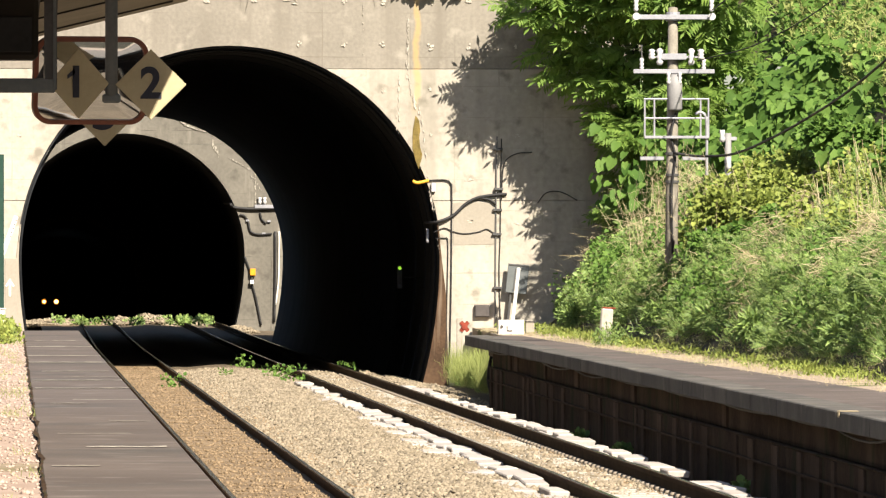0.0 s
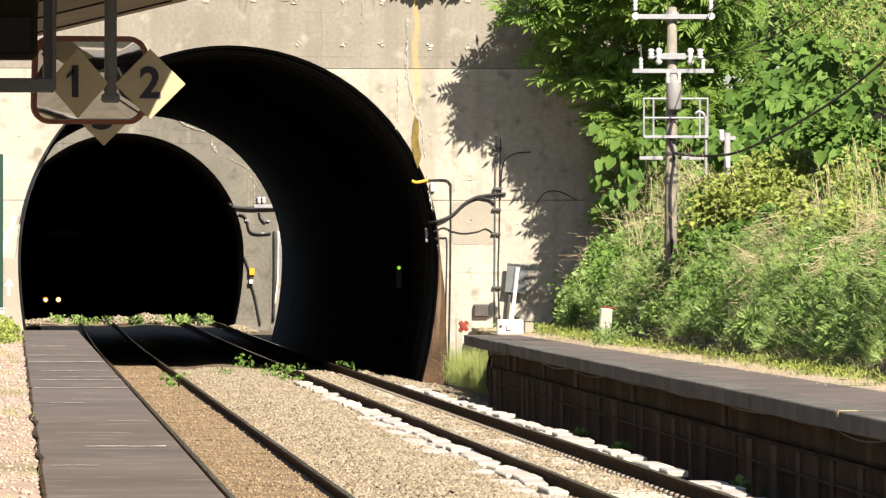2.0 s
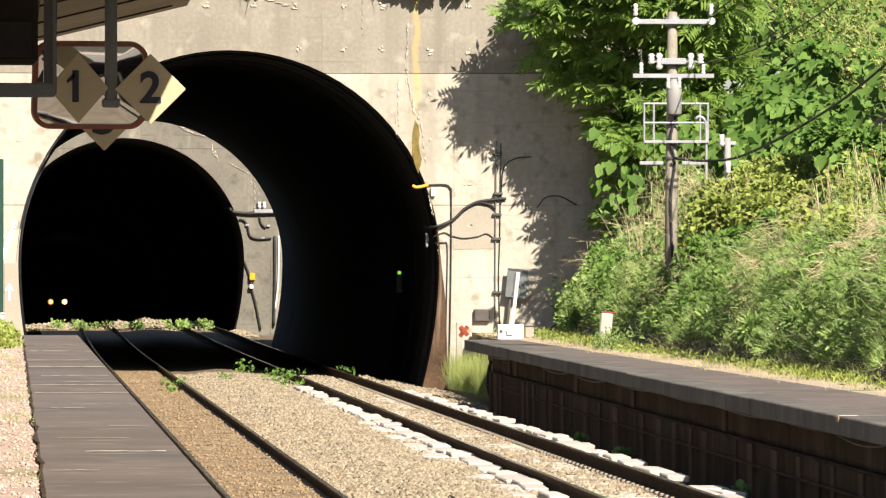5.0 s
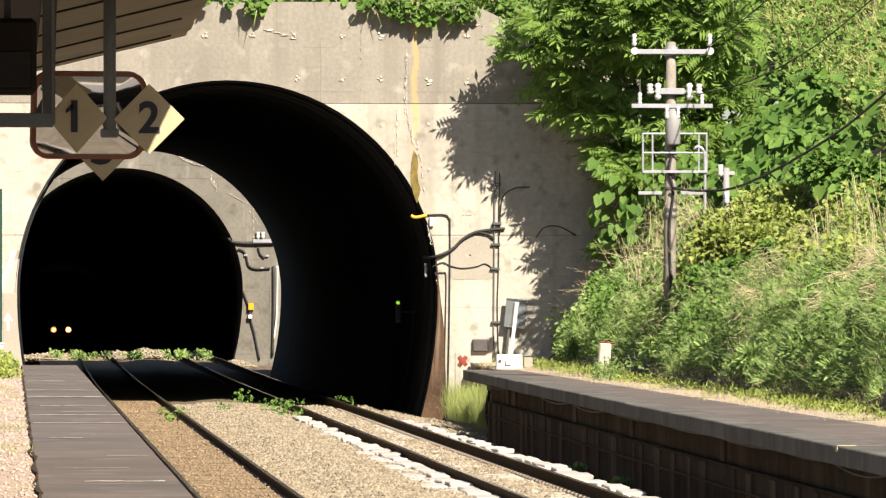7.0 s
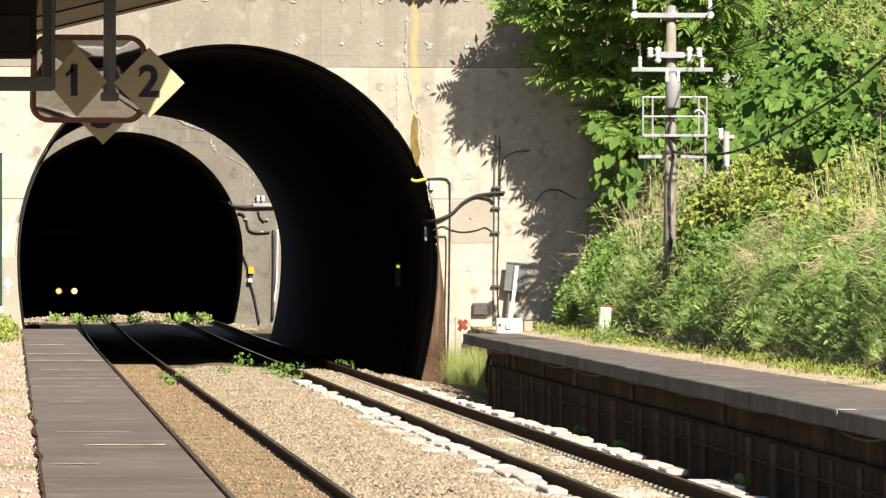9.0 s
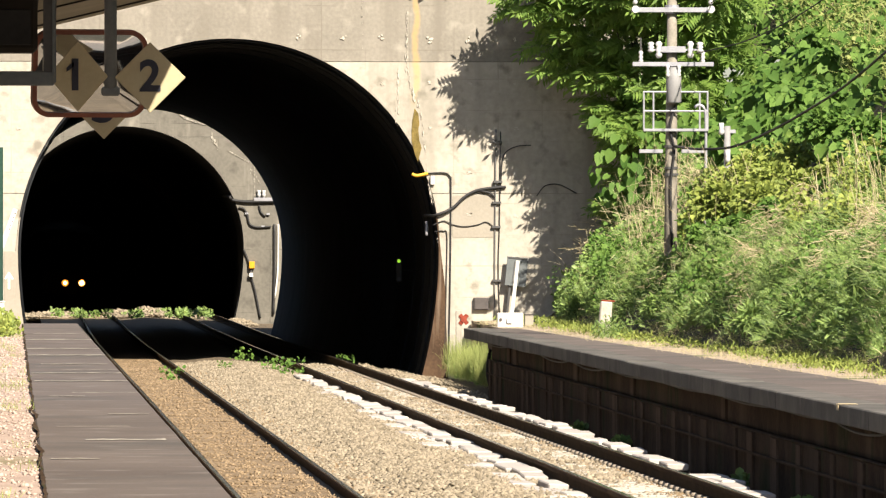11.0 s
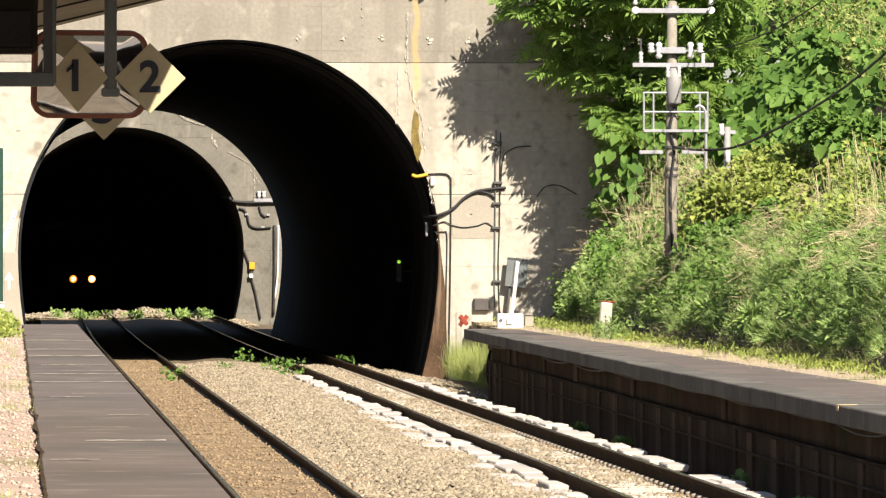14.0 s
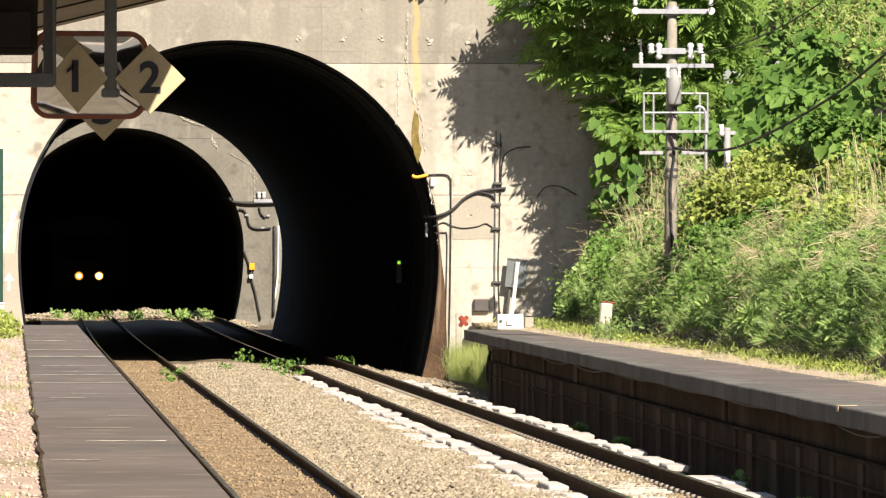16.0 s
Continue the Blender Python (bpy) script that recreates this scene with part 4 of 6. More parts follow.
for height in (3.0, 3.8, 4.6, 5.4, 6.3):
    for along in range(7):
        y = 134 + 6.2 * along + vine_rnd.uniform(-2, 2)
        x = 9.8 + 0.032 * (y - 130) + height + vine_rnd.uniform(-0.3, 0.3)
        if x < meadow_line(y) + 0.2 and y < 154:
            VINE_SHRUBS.append((x, y, vine_rnd.uniform(0.5, 0.8), vine_rnd.uniform(0.19, 0.25)))
WEED_SHRUBS = [(11.27, 125.4, 0.38, 0.11), (10.75, 123.6, 0.40, 0.11), (10.91, 134.5, 0.40, 0.10), (10.89, 141.9, 0.42, 0.10), (10.77, 145.9, 0.42, 0.10), (10.35, 142.9, 0.38, 0.10), (10.31, 131.9, 0.32, 0.11), (10.20, 121.4, 0.30, 0.11), (10.19, 112.9, 0.30, 0.11), (10.10, 105.5, 0.30, 0.11), (10.38, 101.4, 0.34, 0.12), (10.15, 94.5, 0.30, 0.12), (10.44, 94.0, 0.34, 0.12), (10.84, 103.0, 0.28, 0.11), (10.81, 109.2, 0.30, 0.11), (11.2, 147.5, 0.5, 0.09), (11.5, 143.0, 0.5, 0.09)]
GRASS_SHRUBS = [(13.82, 125.2, 0.40, 0.08), (14.88, 140.4, 0.45, 0.09), (15.35, 138.2, 0.45, 0.09), (14.5, 131.0, 0.42, 0.09), (15.9, 149.0, 0.5, 0.1)]
for places, mat, label in ((LIME_SHRUBS, LEAF_LIME, "bright yellow-green leafy shrub on the slope"), (VINE_SHRUBS, LEAF_VINE, "broad-leaved green shrub tangled with vine"), (WEED_SHRUBS, LEAF_WEED, "low bushy green weed on the bank"), (GRASS_SHRUBS, LEAF_GRASS, "yellow-green bush in the meadow")):
    for x, y, radius, leaf in places:
        seed = 100 + int(x * 37 + y * 11)
        if mat == LEAF_WEED:
            shrub(x, y, radius, mat, leaf, seed, label, SLIM, 2.2, 0.45, 0.0)
        elif mat == LEAF_VINE and leaf > 0.12:
            shrub(x, y, radius, mat, leaf, seed, label, HEART, 0.5, 0.7, 0.9)
        else:
            shrub(x, y, radius, mat, leaf, seed, label, BROAD, 1.1, 0.85 if mat == LEAF_LIME else 0.75)


# tufts and low weeds
def tufts(name, centres, count, radius, height, seed, mat, label, shape=BLADE, base=(0, -0.1, 1), wild=0.4, leaf=None):
    rng = np.random.default_rng(seed)
    pts, sizes = [], []
    for x, y, z in centres:
        k = rng.uniform(0.7, 1.3)
        for i in range(count):
            a, r = rng.uniform(0, 6.28), radius * k * rng.uniform(0, 1) ** 0.5
            pts.append((x + r * math.cos(a), y + 2.0 * r * math.sin(a), z + (0 if shape is BLADE else rng.uniform(0, height * k))))
            sizes.append((leaf or height) * k * rng.uniform(0.6, 1.1))
    n = len(pts)
    return plant(name, shape, np.array(pts), random_ways(n, rng, base, wild), np.array(sizes), rng, mat, label, "weeds")


rnd = random.Random(8)
tufts("verge_grass", [(rnd.uniform(9.0, 10.25), rnd.uniform(74, 152), RIGHT_TOP - 0.03) for i in range(760)], 26, 0.24, 0.085, 61, LEAF_DRY, "short dry grass along the platform verge", wild=0.9)
tufts("verge_weeds", [(rnd.choice((rnd.uniform(9.5, 10.3), rnd.uniform(9.85, 10.15))), rnd.uniform(80, 152), RIGHT_TOP - 0.03) for i in range(620)], 26, 0.28, 0.10, 62, LEAF_LIME, "small green weeds along the platform verge", SLIM, (0, -0.3, 0.6), 0.6, leaf=0.075)
tufts("stump_weeds", [(9.38, 123.5, RIGHT_TOP - 0.03), (9.42, 123.2, RIGHT_TOP - 0.03), (9.3, 122.9, RIGHT_TOP - 0.03), (9.45, 122.4, RIGHT_TOP - 0.03), (9.6, 122.8, RIGHT_TOP - 0.03)], 140, 0.2, 0.30, 70, LEAF_WEED, "weeds round the boundary post", SLIM, (0, -0.2, 0.7), 0.6, leaf=0.08)
tufts("portal_grass", [(rnd.uniform(8.35, 8.95), rnd.uniform(138, 150), -0.30) for i in range(110)], 110, 0.14, 0.34, 63, LEAF_GRASS, "tall bright grass beside the platform end", STALK, wild=0.25)
tufts("portal_weeds", [(rnd.uniform(8.4, 9.0), rnd.uniform(139, 150), -0.25) for i in range(30)], 26, 0.2, 0.22, 64, LEAF_VINE, "leafy weeds beside the platform end", SLIM, (0, -0.4, 0.5), 0.5, leaf=0.09)
tufts("ballast_weeds", [(3.98, 146, -0.15), (4.05, 149, -0.15), (5.0, 146, -0.12), (5.15, 143, -0.12), (4.72, 160, -0.15), (2.75, 136, -0.2), (6.75, 158, -0.2), (4.8, 146.5, -0.12)], 60, 0.2, 0.22, 65, LEAF_VINE, "small green weeds growing in the ballast", BROAD, (0, -0.2, 0.7), 0.6, leaf=0.06)
tufts("cutting_weeds", [(x + rnd.uniform(-0.35, 0.35), rnd.uniform(256, 262), -0.1) for x in (1.6, 2.0, 2.3, 3.0, 4.0, 4.15, 4.7, 5.3, 5.45, 5.9, 6.2, 6.4) for i in range(2)], 45, 0.2, 0.24, 66, LEAF_WEED, "weeds on the lit ground between the tunnels", BROAD, (0, -0.2, 0.7), 0.6, leaf=0.10)
tufts("gravel_weeds", [(rnd.uniform(-0.5, 0.12), rnd.uniform(37, 126), LEFT_TOP - 0.02) for i in range(110)], 12, 0.08, 0.09, 67, LEAF_GRASS, "sparse weeds in the platform gravel", wild=0.6)
tufts("platform_foot_weeds", [(right_edge(97) - 0.05, 97, -0.3), (right_edge(105) - 0.02, 105.5, -0.3), (right_edge(80) + 0.02, 80, -0.3), (right_edge(74) - 0.05, 73, -0.3)], 50, 0.12, 0.09, 68, LEAF_WEED, "weeds at the foot of the platform wall", BROAD, (-0.2, -0.2, 0.7), 0.5)
tufts("platform_end_weeds", [(rnd.uniform(-0.35, 0.02), rnd.uniform(108, 127), LEFT_TOP - 0.02) for i in range(24)], 40, 0.12, 0.2, 69, LEAF_LIME, "bright weeds at the platform end", BROAD, (0, -0.2, 0.7), 0.6, leaf=0.06)


# ---- fittings on the near headwall ----
def stain(name, corners, mat, label, depth=0.012):
    """A thin crust on the headwall, given by its corners."""
    pts = [(x, z) for x, y, z in corners]
    part(name, prism(pts, depth), mat, portal, label, Matrix.Translation((0, -0.022, 0)))


def wavy(corners, amount, seed, steps=7):
    r = random.Random(seed)
    loop = [Vector(c) for c in corners]
    out = []
    for a, b in zip(loop, loop[1:] + loop[:1]):
        k = max(1, int((b - a).length / 0.16))
        for i in range(k):
            p = a.lerp(b, i / k)
            out.append((p.x + r.uniform(-amount, amount), p.y, p.z + r.uniform(-amount, amount)))
    return out


stain("moss", wavy([(8.007, 155.00, 4.973), (8.074, 155.00, 4.861), (8.108, 155.00, 4.186), (8.041, 155.00, 3.905), (7.928, 155.00, 4.298), (7.939, 155.00, 4.748)], 0.025, 3), MOSS, "dry ochre moss", 0.03)


def crust(points, width, count, seed, parent=None, push=-0.024, label="flaking white lime crust"):
    """Flakes of lime strewn along a line on a headwall."""
    r = random.Random(seed)
    line = bowed(points, 12)
    bm = bmesh.new()
    for i in range(count):
        q = r.randrange(1, len(line))
        p = line[q]
        flat = abs(p.x - line[q - 1].x) > abs(p.z - line[q - 1].z)
        s = r.uniform(0.3, 1.0) ** 2 * width
        k = r.randrange(5, 8)
        cx, cz = p.x + r.gauss(0, width * 0.45), p.z + r.gauss(0, 0.06)
        if flat:
            cz = p.z + r.gauss(0, width * 0.4)
        across, down = ((0.9, 2.8), (0.25, 0.8)) if flat else ((0.25, 0.7), (0.9, 2.8))
        ring = [(cx + s * r.uniform(*across) * math.cos(6.283 * j / k), cz + s * r.uniform(*down) * math.sin(6.283 * j / k)) for j in range(k)]
        d = r.uniform(0.001, 0.006)
        a = [bm.verts.new((x, 0 - d, z)) for x, z in ring]
        c = [bm.verts.new((x, 0.012, z)) for x, z in ring]
        bm.faces.new(a)
        for j in range(k):
            bm.faces.new((a[j], c[j], c[(j + 1) % k], a[(j + 1) % k]))
    part("lime_crust", bm, LIME, parent or portal, label, Matrix.Translation((0, push, 0)))


crust([(7.860, 155.00, 6.997), (7.838, 155.00, 6.491), (7.838, 155.00, 5.906), (7.905, 155.00, 5.479), (8.007, 155.00, 5.164)], 0.028, 80, 4)
crust([(8.052, 155.00, 5.198), (8.153, 155.00, 4.579), (8.243, 155.00, 3.680), (8.356, 155.00, 3.061)], 0.022, 70, 5)
crust([(8.446, 155.00, 2.442), (8.514, 155.00, 1.880), (8.559, 155.00, 0.868), (8.536, 155.00, -0.145)], 0.022, 90, 6)
crust([(7.669, 155.00, 5.816), (7.658, 155.00, 5.141), (7.635, 155.00, 4.748)], 0.03, 25, 7)
crust([(6.937, 155.00, 7.726), (6.960, 155.00, 6.265)], 0.012, 25, 8)
crust([(5.026, 155.00, 7.385), (5.363, 155.00, 7.274), (5.700, 155.00, 7.162)], 0.03, 24, 9)
crust([(8.739, 155.00, 7.505), (9.359, 155.00, 7.450)], 0.025, 25, 10)
stain("repair_patch", [(8.750, 155.00, 3.241), (9.562, 155.00, 3.242), (9.562, 155.00, 2.409), (8.750, 155.00, 2.397)], PATCH, "darker repair patch", 0.014)


def splash(seed):
    """A ragged dab of mortar: a few flakes round a filled hole."""
    r = random.Random(seed)
    bm = bmesh.new()
    for i in range(7):
        cx, cz, s = (0, 0, 0.026) if i == 0 else (r.gauss(0, 0.035), r.gauss(0, 0.028), r.uniform(0.008, 0.022))
        k = r.randrange(5, 8)
        ring = [(cx + s * r.uniform(0.6, 1.3) * math.cos(6.283 * j / k), cz + s * r.uniform(0.6, 1.4) * math.sin(6.283 * j / k)) for j in range(k)]
        d = 0.001 * (i + 1)
        a = [bm.verts.new((x, -d, z)) for x, z in ring]
        c = [bm.verts.new((x, 0.02, z)) for x, z in ring]
        bm.faces.new(a)
        for j in range(k):
            bm.faces.new((a[j], c[j], c[(j + 1) % k], a[(j + 1) % k]))
    return finish("formwork_plug", bm, LIME)


PLUGS = [splash(i) for i in range(6)]
for z in (7.25, 6.36, 5.48, 4.58, 3.70, 2.82, 1.95):
    for x in (3.87, 4.80, 5.63, 6.57, 7.35, 8.31, 9.08, 10.0):
        if math.hypot(x - 4.29, z - EYE_Z) > RADIUS + 0.15 and not (z < EYE_Z and x < 8.6):
            jr = random.Random(int(x * 100 + z * 1000))
            part("formwork_plug", jr.choice(PLUGS), None, portal, m=pose(x + jr.uniform(-0.03, 0.03), -0.02, z + jr.uniform(-0.03, 0.03), 0, jr.uniform(0, 360), 0) @ Matrix.Diagonal((jr.uniform(0.6, 1.5), 1, jr.uniform(0.6, 1.3), 1)))
for z in (4.58, 5.48, 6.36, 7.25):
    for x in (-1.6, -0.8, 0.1, 0.9, 1.75, 2.6):
        if math.hypot(x - 4.29, z - EYE_Z) > RADIUS + 0.2:
            part("formwork_plug", PLUGS[int(x * 7) % 6], None, portal, m=pose(x, -0.02, z))


def run(name, points, radius, mat, label, category, smooth=True, sides=7, steps=6):
    return tagged(new(name, finish(name, tube(bowed(points, steps), radius, sides), mat, True)), label, category)


feeder = thing("feeder_conduit", (8.703, 154.96, 0.868), "thin dark steel conduit with a yellow sleeved end on the headwall", "conduit")


def local(points, root):
    i = root.matrix_basis.inverted()
    return [i @ Vector(p) for p in points]


part("conduit", tube(local(bowed([(8.252, 154.96, 3.679), (8.567, 154.96, 3.691), (8.691, 154.96, 3.623), (8.714, 154.96, 3.398), (8.703, 154.96, 1.768), (8.669, 154.96, -0.032)], 6), feeder), 0.015, 7), CABLE, feeder, smooth=True)
part("sleeve", tube(local(bowed([(7.936, 154.94, 3.668), (8.037, 154.94, 3.634), (8.252, 154.96, 3.679)], 5), feeder), 0.033, 8), YELLOW, feeder, "yellow insulating sleeve", smooth=True)
part("clamp", box(*[tuple(v) for v in local([(8.307, 154.92, 3.454), (8.389, 154.99, 3.635)], feeder)], 0.005), PORCELAIN, feeder, "white clamp")
run("conduit_pipe", [(8.387, 154.96, 2.521), (8.567, 154.96, 2.532), (8.635, 154.96, 2.442), (8.624, 154.96, 1.543), (8.590, 154.96, -0.032)], 0.010, CABLE, "thin black cable running down the headwall", "cable")
run("main_cable", [(8.230, 155.60, 2.850), (8.399, 154.96, 2.847), (8.736, 154.94, 2.982), (8.983, 154.94, 3.207), (9.243, 154.94, 3.342), (9.637, 154.94, 3.399), (9.807, 154.96, 3.410)], 0.030, CABLE, "thick dark cable entering the tunnel", "cable")
run("branch_cable", [(9.243, 154.94, 3.342), (9.468, 154.94, 3.297), (9.592, 154.94, 3.207)], 0.022, CABLE, "dark branch of the thick cable", "cable")
run("slack_cable", [(8.353, 154.96, 2.645), (8.567, 154.96, 2.735), (8.736, 154.96, 2.667), (8.962, 154.96, 2.622), (9.243, 154.96, 2.656), (9.412, 154.96, 2.712), (9.570, 154.96, 2.622)], 0.010, CABLE, "slack thin cable hanging across the headwall", "cable")
run("tree_cable", [(9.705, 154.96, 3.286), (9.739, 154.96, 3.905), (9.818, 154.96, 4.108), (10.032, 154.96, 4.220), (10.314, 154.96, 4.243)], 0.010, CABLE, "thin cable looping over the shaded wall", "cable")
run("tree_cable", [(10.427, 154.96, 3.230), (10.596, 154.96, 3.433), (10.878, 154.96, 3.456), (11.217, 154.96, 3.287)], 0.010, CABLE, "thin cable looping over the shaded wall", "cable")
run("riser_pipe", [(9.615, 154.96, 4.557), (9.593, 154.96, 2.667), (9.582, 154.96, 0.620)], 0.015, GREY_CABLE, "upright grey pipe on the headwall", "pipe")
run("riser_pipe", [(9.705, 154.96, 4.513), (9.683, 154.96, 2.668), (9.660, 154.96, 1.880), (9.683, 154.96, 0.867)], 0.010, CABLE, "upright dark cable on the headwall", "cable")
for c in ((9.637, 154.94, 4.299), (9.648, 154.94, 3.511), (9.626, 154.94, 3.095), (9.614, 154.94, 2.611), (9.626, 154.94, 1.543)):
    tagged(new("pipe_bracket", finish("pipe_bracket", box((c[0] - 0.09, c[1] - 0.03, c[2] - 0.025), (c[0] + 0.09, 154.99, c[2] + 0.025), 0.006), DARK_STEEL)), "small dark steel pipe bracket", "bracket", "brackets on the headwall")
run("inner_rail", [(8.248, 155.30, 2.725), (8.248, 155.30, 2.443)], 0.03, PALE_STEEL, "short pale fitting inside the arch", "fitting")

junction = thing("junction_box", (9.319, 154.90, 1.082), "dark grey junction box on the headwall", "junction box")
part("case", box((-0.155, -0.01, -0.125), (0.155, 0.09, 0.125), 0.012), GREY_BOX, junction)
part("door", box((-0.135, -0.022, -0.105), (0.135, -0.0105, 0.105), 0.004), GREY_BOX, junction)
part("door_latch", box((0.09, -0.034, -0.02), (0.11, -0.0225, 0.02), 0.003), DARK_STEEL, junction)

panel = thing("tilted_panel", pose(*(10.011, 154.80, 1.723), 0, 6, 0), "grey sheet metal panel leaning on the headwall", "panel")
part("sheet", box((-0.21, -0.03, -0.29), (0.21, 0.02, 0.29), 0.006), GREY_PAINT, panel)
part("frame_bar", box((-0.2, -0.04, 0.25), (0.2, -0.031, 0.28), 0.003), DARK_STEEL, panel)
part("panel_post", tube([(-0.1, 0.04, -1.35), (-0.1, 0.04, 0.2)], 0.03, 8), DARK_STEEL, panel)
lever = thing("white_post", (9.070, 142.00, 0.748), "white painted box with a leaning white post", "marker post")
part("base_box", box((-0.24, -0.12, -0.03), (0.23, 0.12, 0.26), 0.012), WHITE, lever, "white painted box")
part("mark_bar", box((-0.07, -0.128, 0.05), (0.02, -0.122, 0.075), 0), GREY_BOX, lever, "dark mark")
part("mark_bar", box((-0.09, -0.128, 0.05), (-0.07, -0.122, 0.15), 0), GREY_BOX, lever, "dark mark")
part("knob", tube([(-0.18, -0.14, 0.14), (-0.18, -0.122, 0.14)], 0.03, 10), GREY_BOX, lever)
part("post", box((-0.032, -0.03, 0.25), (0.032, 0.03, 1.22), 0.01, pose(0.0, 0, 0, 0, 6.5, 0)), WHITE, lever, "leaning white post")
# dark bar added along the post to draw its shaded side
part("post_shade_strip", box((-0.062, 0.0, 0.8), (-0.042, 0.02, 1.2), 0.002, pose(0.0, 0, 0, 0, 6.5, 0)), DARK_STEEL, lever)
tagged(new("cable_coil", finish("cable_coil", tube(bowed([(9.501, 144.00, 0.770), (9.585, 144.00, 0.853), (9.742, 144.00, 0.790), (9.611, 143.60, 0.753), (9.833, 143.80, 0.834), (9.956, 143.60, 0.752)], 6), 0.02, 6), CABLE, True)), "coil of dark cable on the ground", "cable")
small_box = thing("small_box", (9.477, 143.00, 0.758), "small weathered grey box beside the headwall", "box")
part("case", box((-0.08, -0.08, 0), (0.08, 0.08, 0.2), 0.01), PATCH, small_box)
part("lid", box((-0.09, -0.09, 0.2), (0.09, 0.09, 0.22), 0.005), GREY_BOX, small_box)

warning = thing("red_marker", (8.599, 150.00, 0.038), "flaking red and white marker post by the platform end", "marker post")
part("post", box((-0.07, -0.04, -0.2), (0.05, 0.04, 0.95), 0.01), SLEEPER, warning, "pale peeling post")
for a in (38, -38):
    part("cross_bar", box((-0.04, -0.055, -0.115), (0.04, -0.045, 0.115), 0.012, pose(0.08, 0, 0.78, 0, a, 0)), RED_RUST, warning, "flaking red cross")
part("cross_centre", tube([(0.08, -0.07, 0.78), (0.08, -0.042, 0.78)], 0.06, 10), RED_RUST, warning)
part("base", box((-0.1, -0.06, -0.25), (0.12, 0.06, -0.1), 0.01), WHITE, warning)

tagged(new("drain_hose", finish("drain_hose", tube(bowed([(8.513, 138.00, 0.487), (8.438, 137.60, 0.392), (8.398, 137.60, 0.162), (8.388, 137.60, -0.038), (8.438, 137.60, -0.267)], 6), 0.032, 8), CABLE, True)), "black hose hanging from the platform end", "hose")
stump = thing("boundary_stump", (9.410, 124.00, 0.763), "weathered white boundary post with a rusty red cap", "boundary post")
part("post", box((-0.09, -0.09, -0.1), (0.10, 0.09, 0.57), 0.02, pose(0, 0, 0, 0, 4, 0)), LIME, stump, "chipped pale concrete post")
part("cap", box((-0.08, -0.08, 0.571), (0.14, 0.09, 0.595), 0.01, pose(0, 0, 0, 0, 4, 0)), RED_RUST, stump, "rusty red cap")
marker = thing("white_marker", (10.310, 130.00, 1.375), "small white marker half hidden in weeds", "marker")
part("plate", box((-0.06, -0.02, -0.3), (0.05, 0.02, 0.12), 0.008), WHITE, marker)
part("stake", tube([(0.0, 0.035, -0.8), (0.0, 0.035, 0.0)], 0.018, 6), GREY_PANEL, marker)

# green lamp inside the near tunnel
signal = thing("tunnel_lamp", (7.928, 160.00, 1.929), "small green signal lamp on the tunnel wall", "lamp")
part("case", box((-0.055, 0.0, -0.42), (0.06, 0.10, 0.06), 0.015), TRAIN_DARK, signal)
part("bracket", box((0.06, 0.05, -0.2), (0.75, 0.07, -0.18), 0.005), TRAIN_DARK, signal)
part("lens", tube([(0, -0.03, 0), (0, -0.001, 0)], 0.036, 16), GREEN_GLOW, signal, "lit green lens")
part("dark_lens", tube([(0, -0.03, -0.37), (0, -0.001, -0.37)], 0.04, 16), DARK_LINING, signal, "unlit lens")

# ---- left of the arch ----
arrow = thing("arrow_board", (-0.065, 150.00, 1.184), "pale board with a white upward arrow beside the arch", "sign")
part("board", box((-0.10, 0.0, -0.75), (0.14, 0.04, 0.95), 0.01), PATCH, arrow)
part("arrow_shaft", box((-0.022, -0.008, 0.22), (0.022, -0.002, 0.5), 0), WHITE, arrow, "white arrow")
part("arrow_head", prism([(-0.09, 0.42), (0, 0.56), (0.09, 0.42), (0.06, 0.40), (0, 0.49), (-0.06, 0.40)], 0.006), WHITE, arrow, "white arrow", Matrix.Translation((0, -0.009, 0)))
rod = thing("leaning_staff", (-0.237, 149.00, 2.128), "white leaning staff with dark marks beside the arch", "staff")
staff = pose(0, 0, 0, 0, 20, 0)
part("staff", box((-0.045, -0.02, -0.9), (0.045, 0.02, 0.86), 0.008, staff), WHITE, rod)
for i in range(5):
    part("mark_bar", box((0.01, -0.026, 0.45 + 0.08 * i), (0.035, -0.021, 0.475 + 0.08 * i), 0, staff), GREY_BOX, rod, "dark graduation mark")
part("foot", box((-0.1, -0.08, -1.75), (0.1, 0.08, -0.85), 0.01, pose(-0.3, 0, 0)), PATCH, rod)
column = thing("green_column", (-0.253, 146.00, 2.425), "dark green steel column beside the arch", "column")
part("shaft", box((-0.08, -0.06, -1.4), (0.08, 0.06, 1.65), 0.01), GREEN_PAINT, column)
part("base_plate", box((-0.14, -0.12, -1.45), (0.14, 0.12, -1.4), 0.01), GREEN_PAINT, column)
wbox = thing("white_cabinet", (-0.202, 140.00, 0.945), "white trackside cabinet beside the arch", "cabinet")
part("case", box((-0.3, -0.1, -0.6), (0.055, 0.12, 0.27), 0.015), WHITE, wbox)
part("roof", box((-0.32, -0.12, 0.271), (0.07, 0.14, 0.295), 0.006), WHITE, wbox)

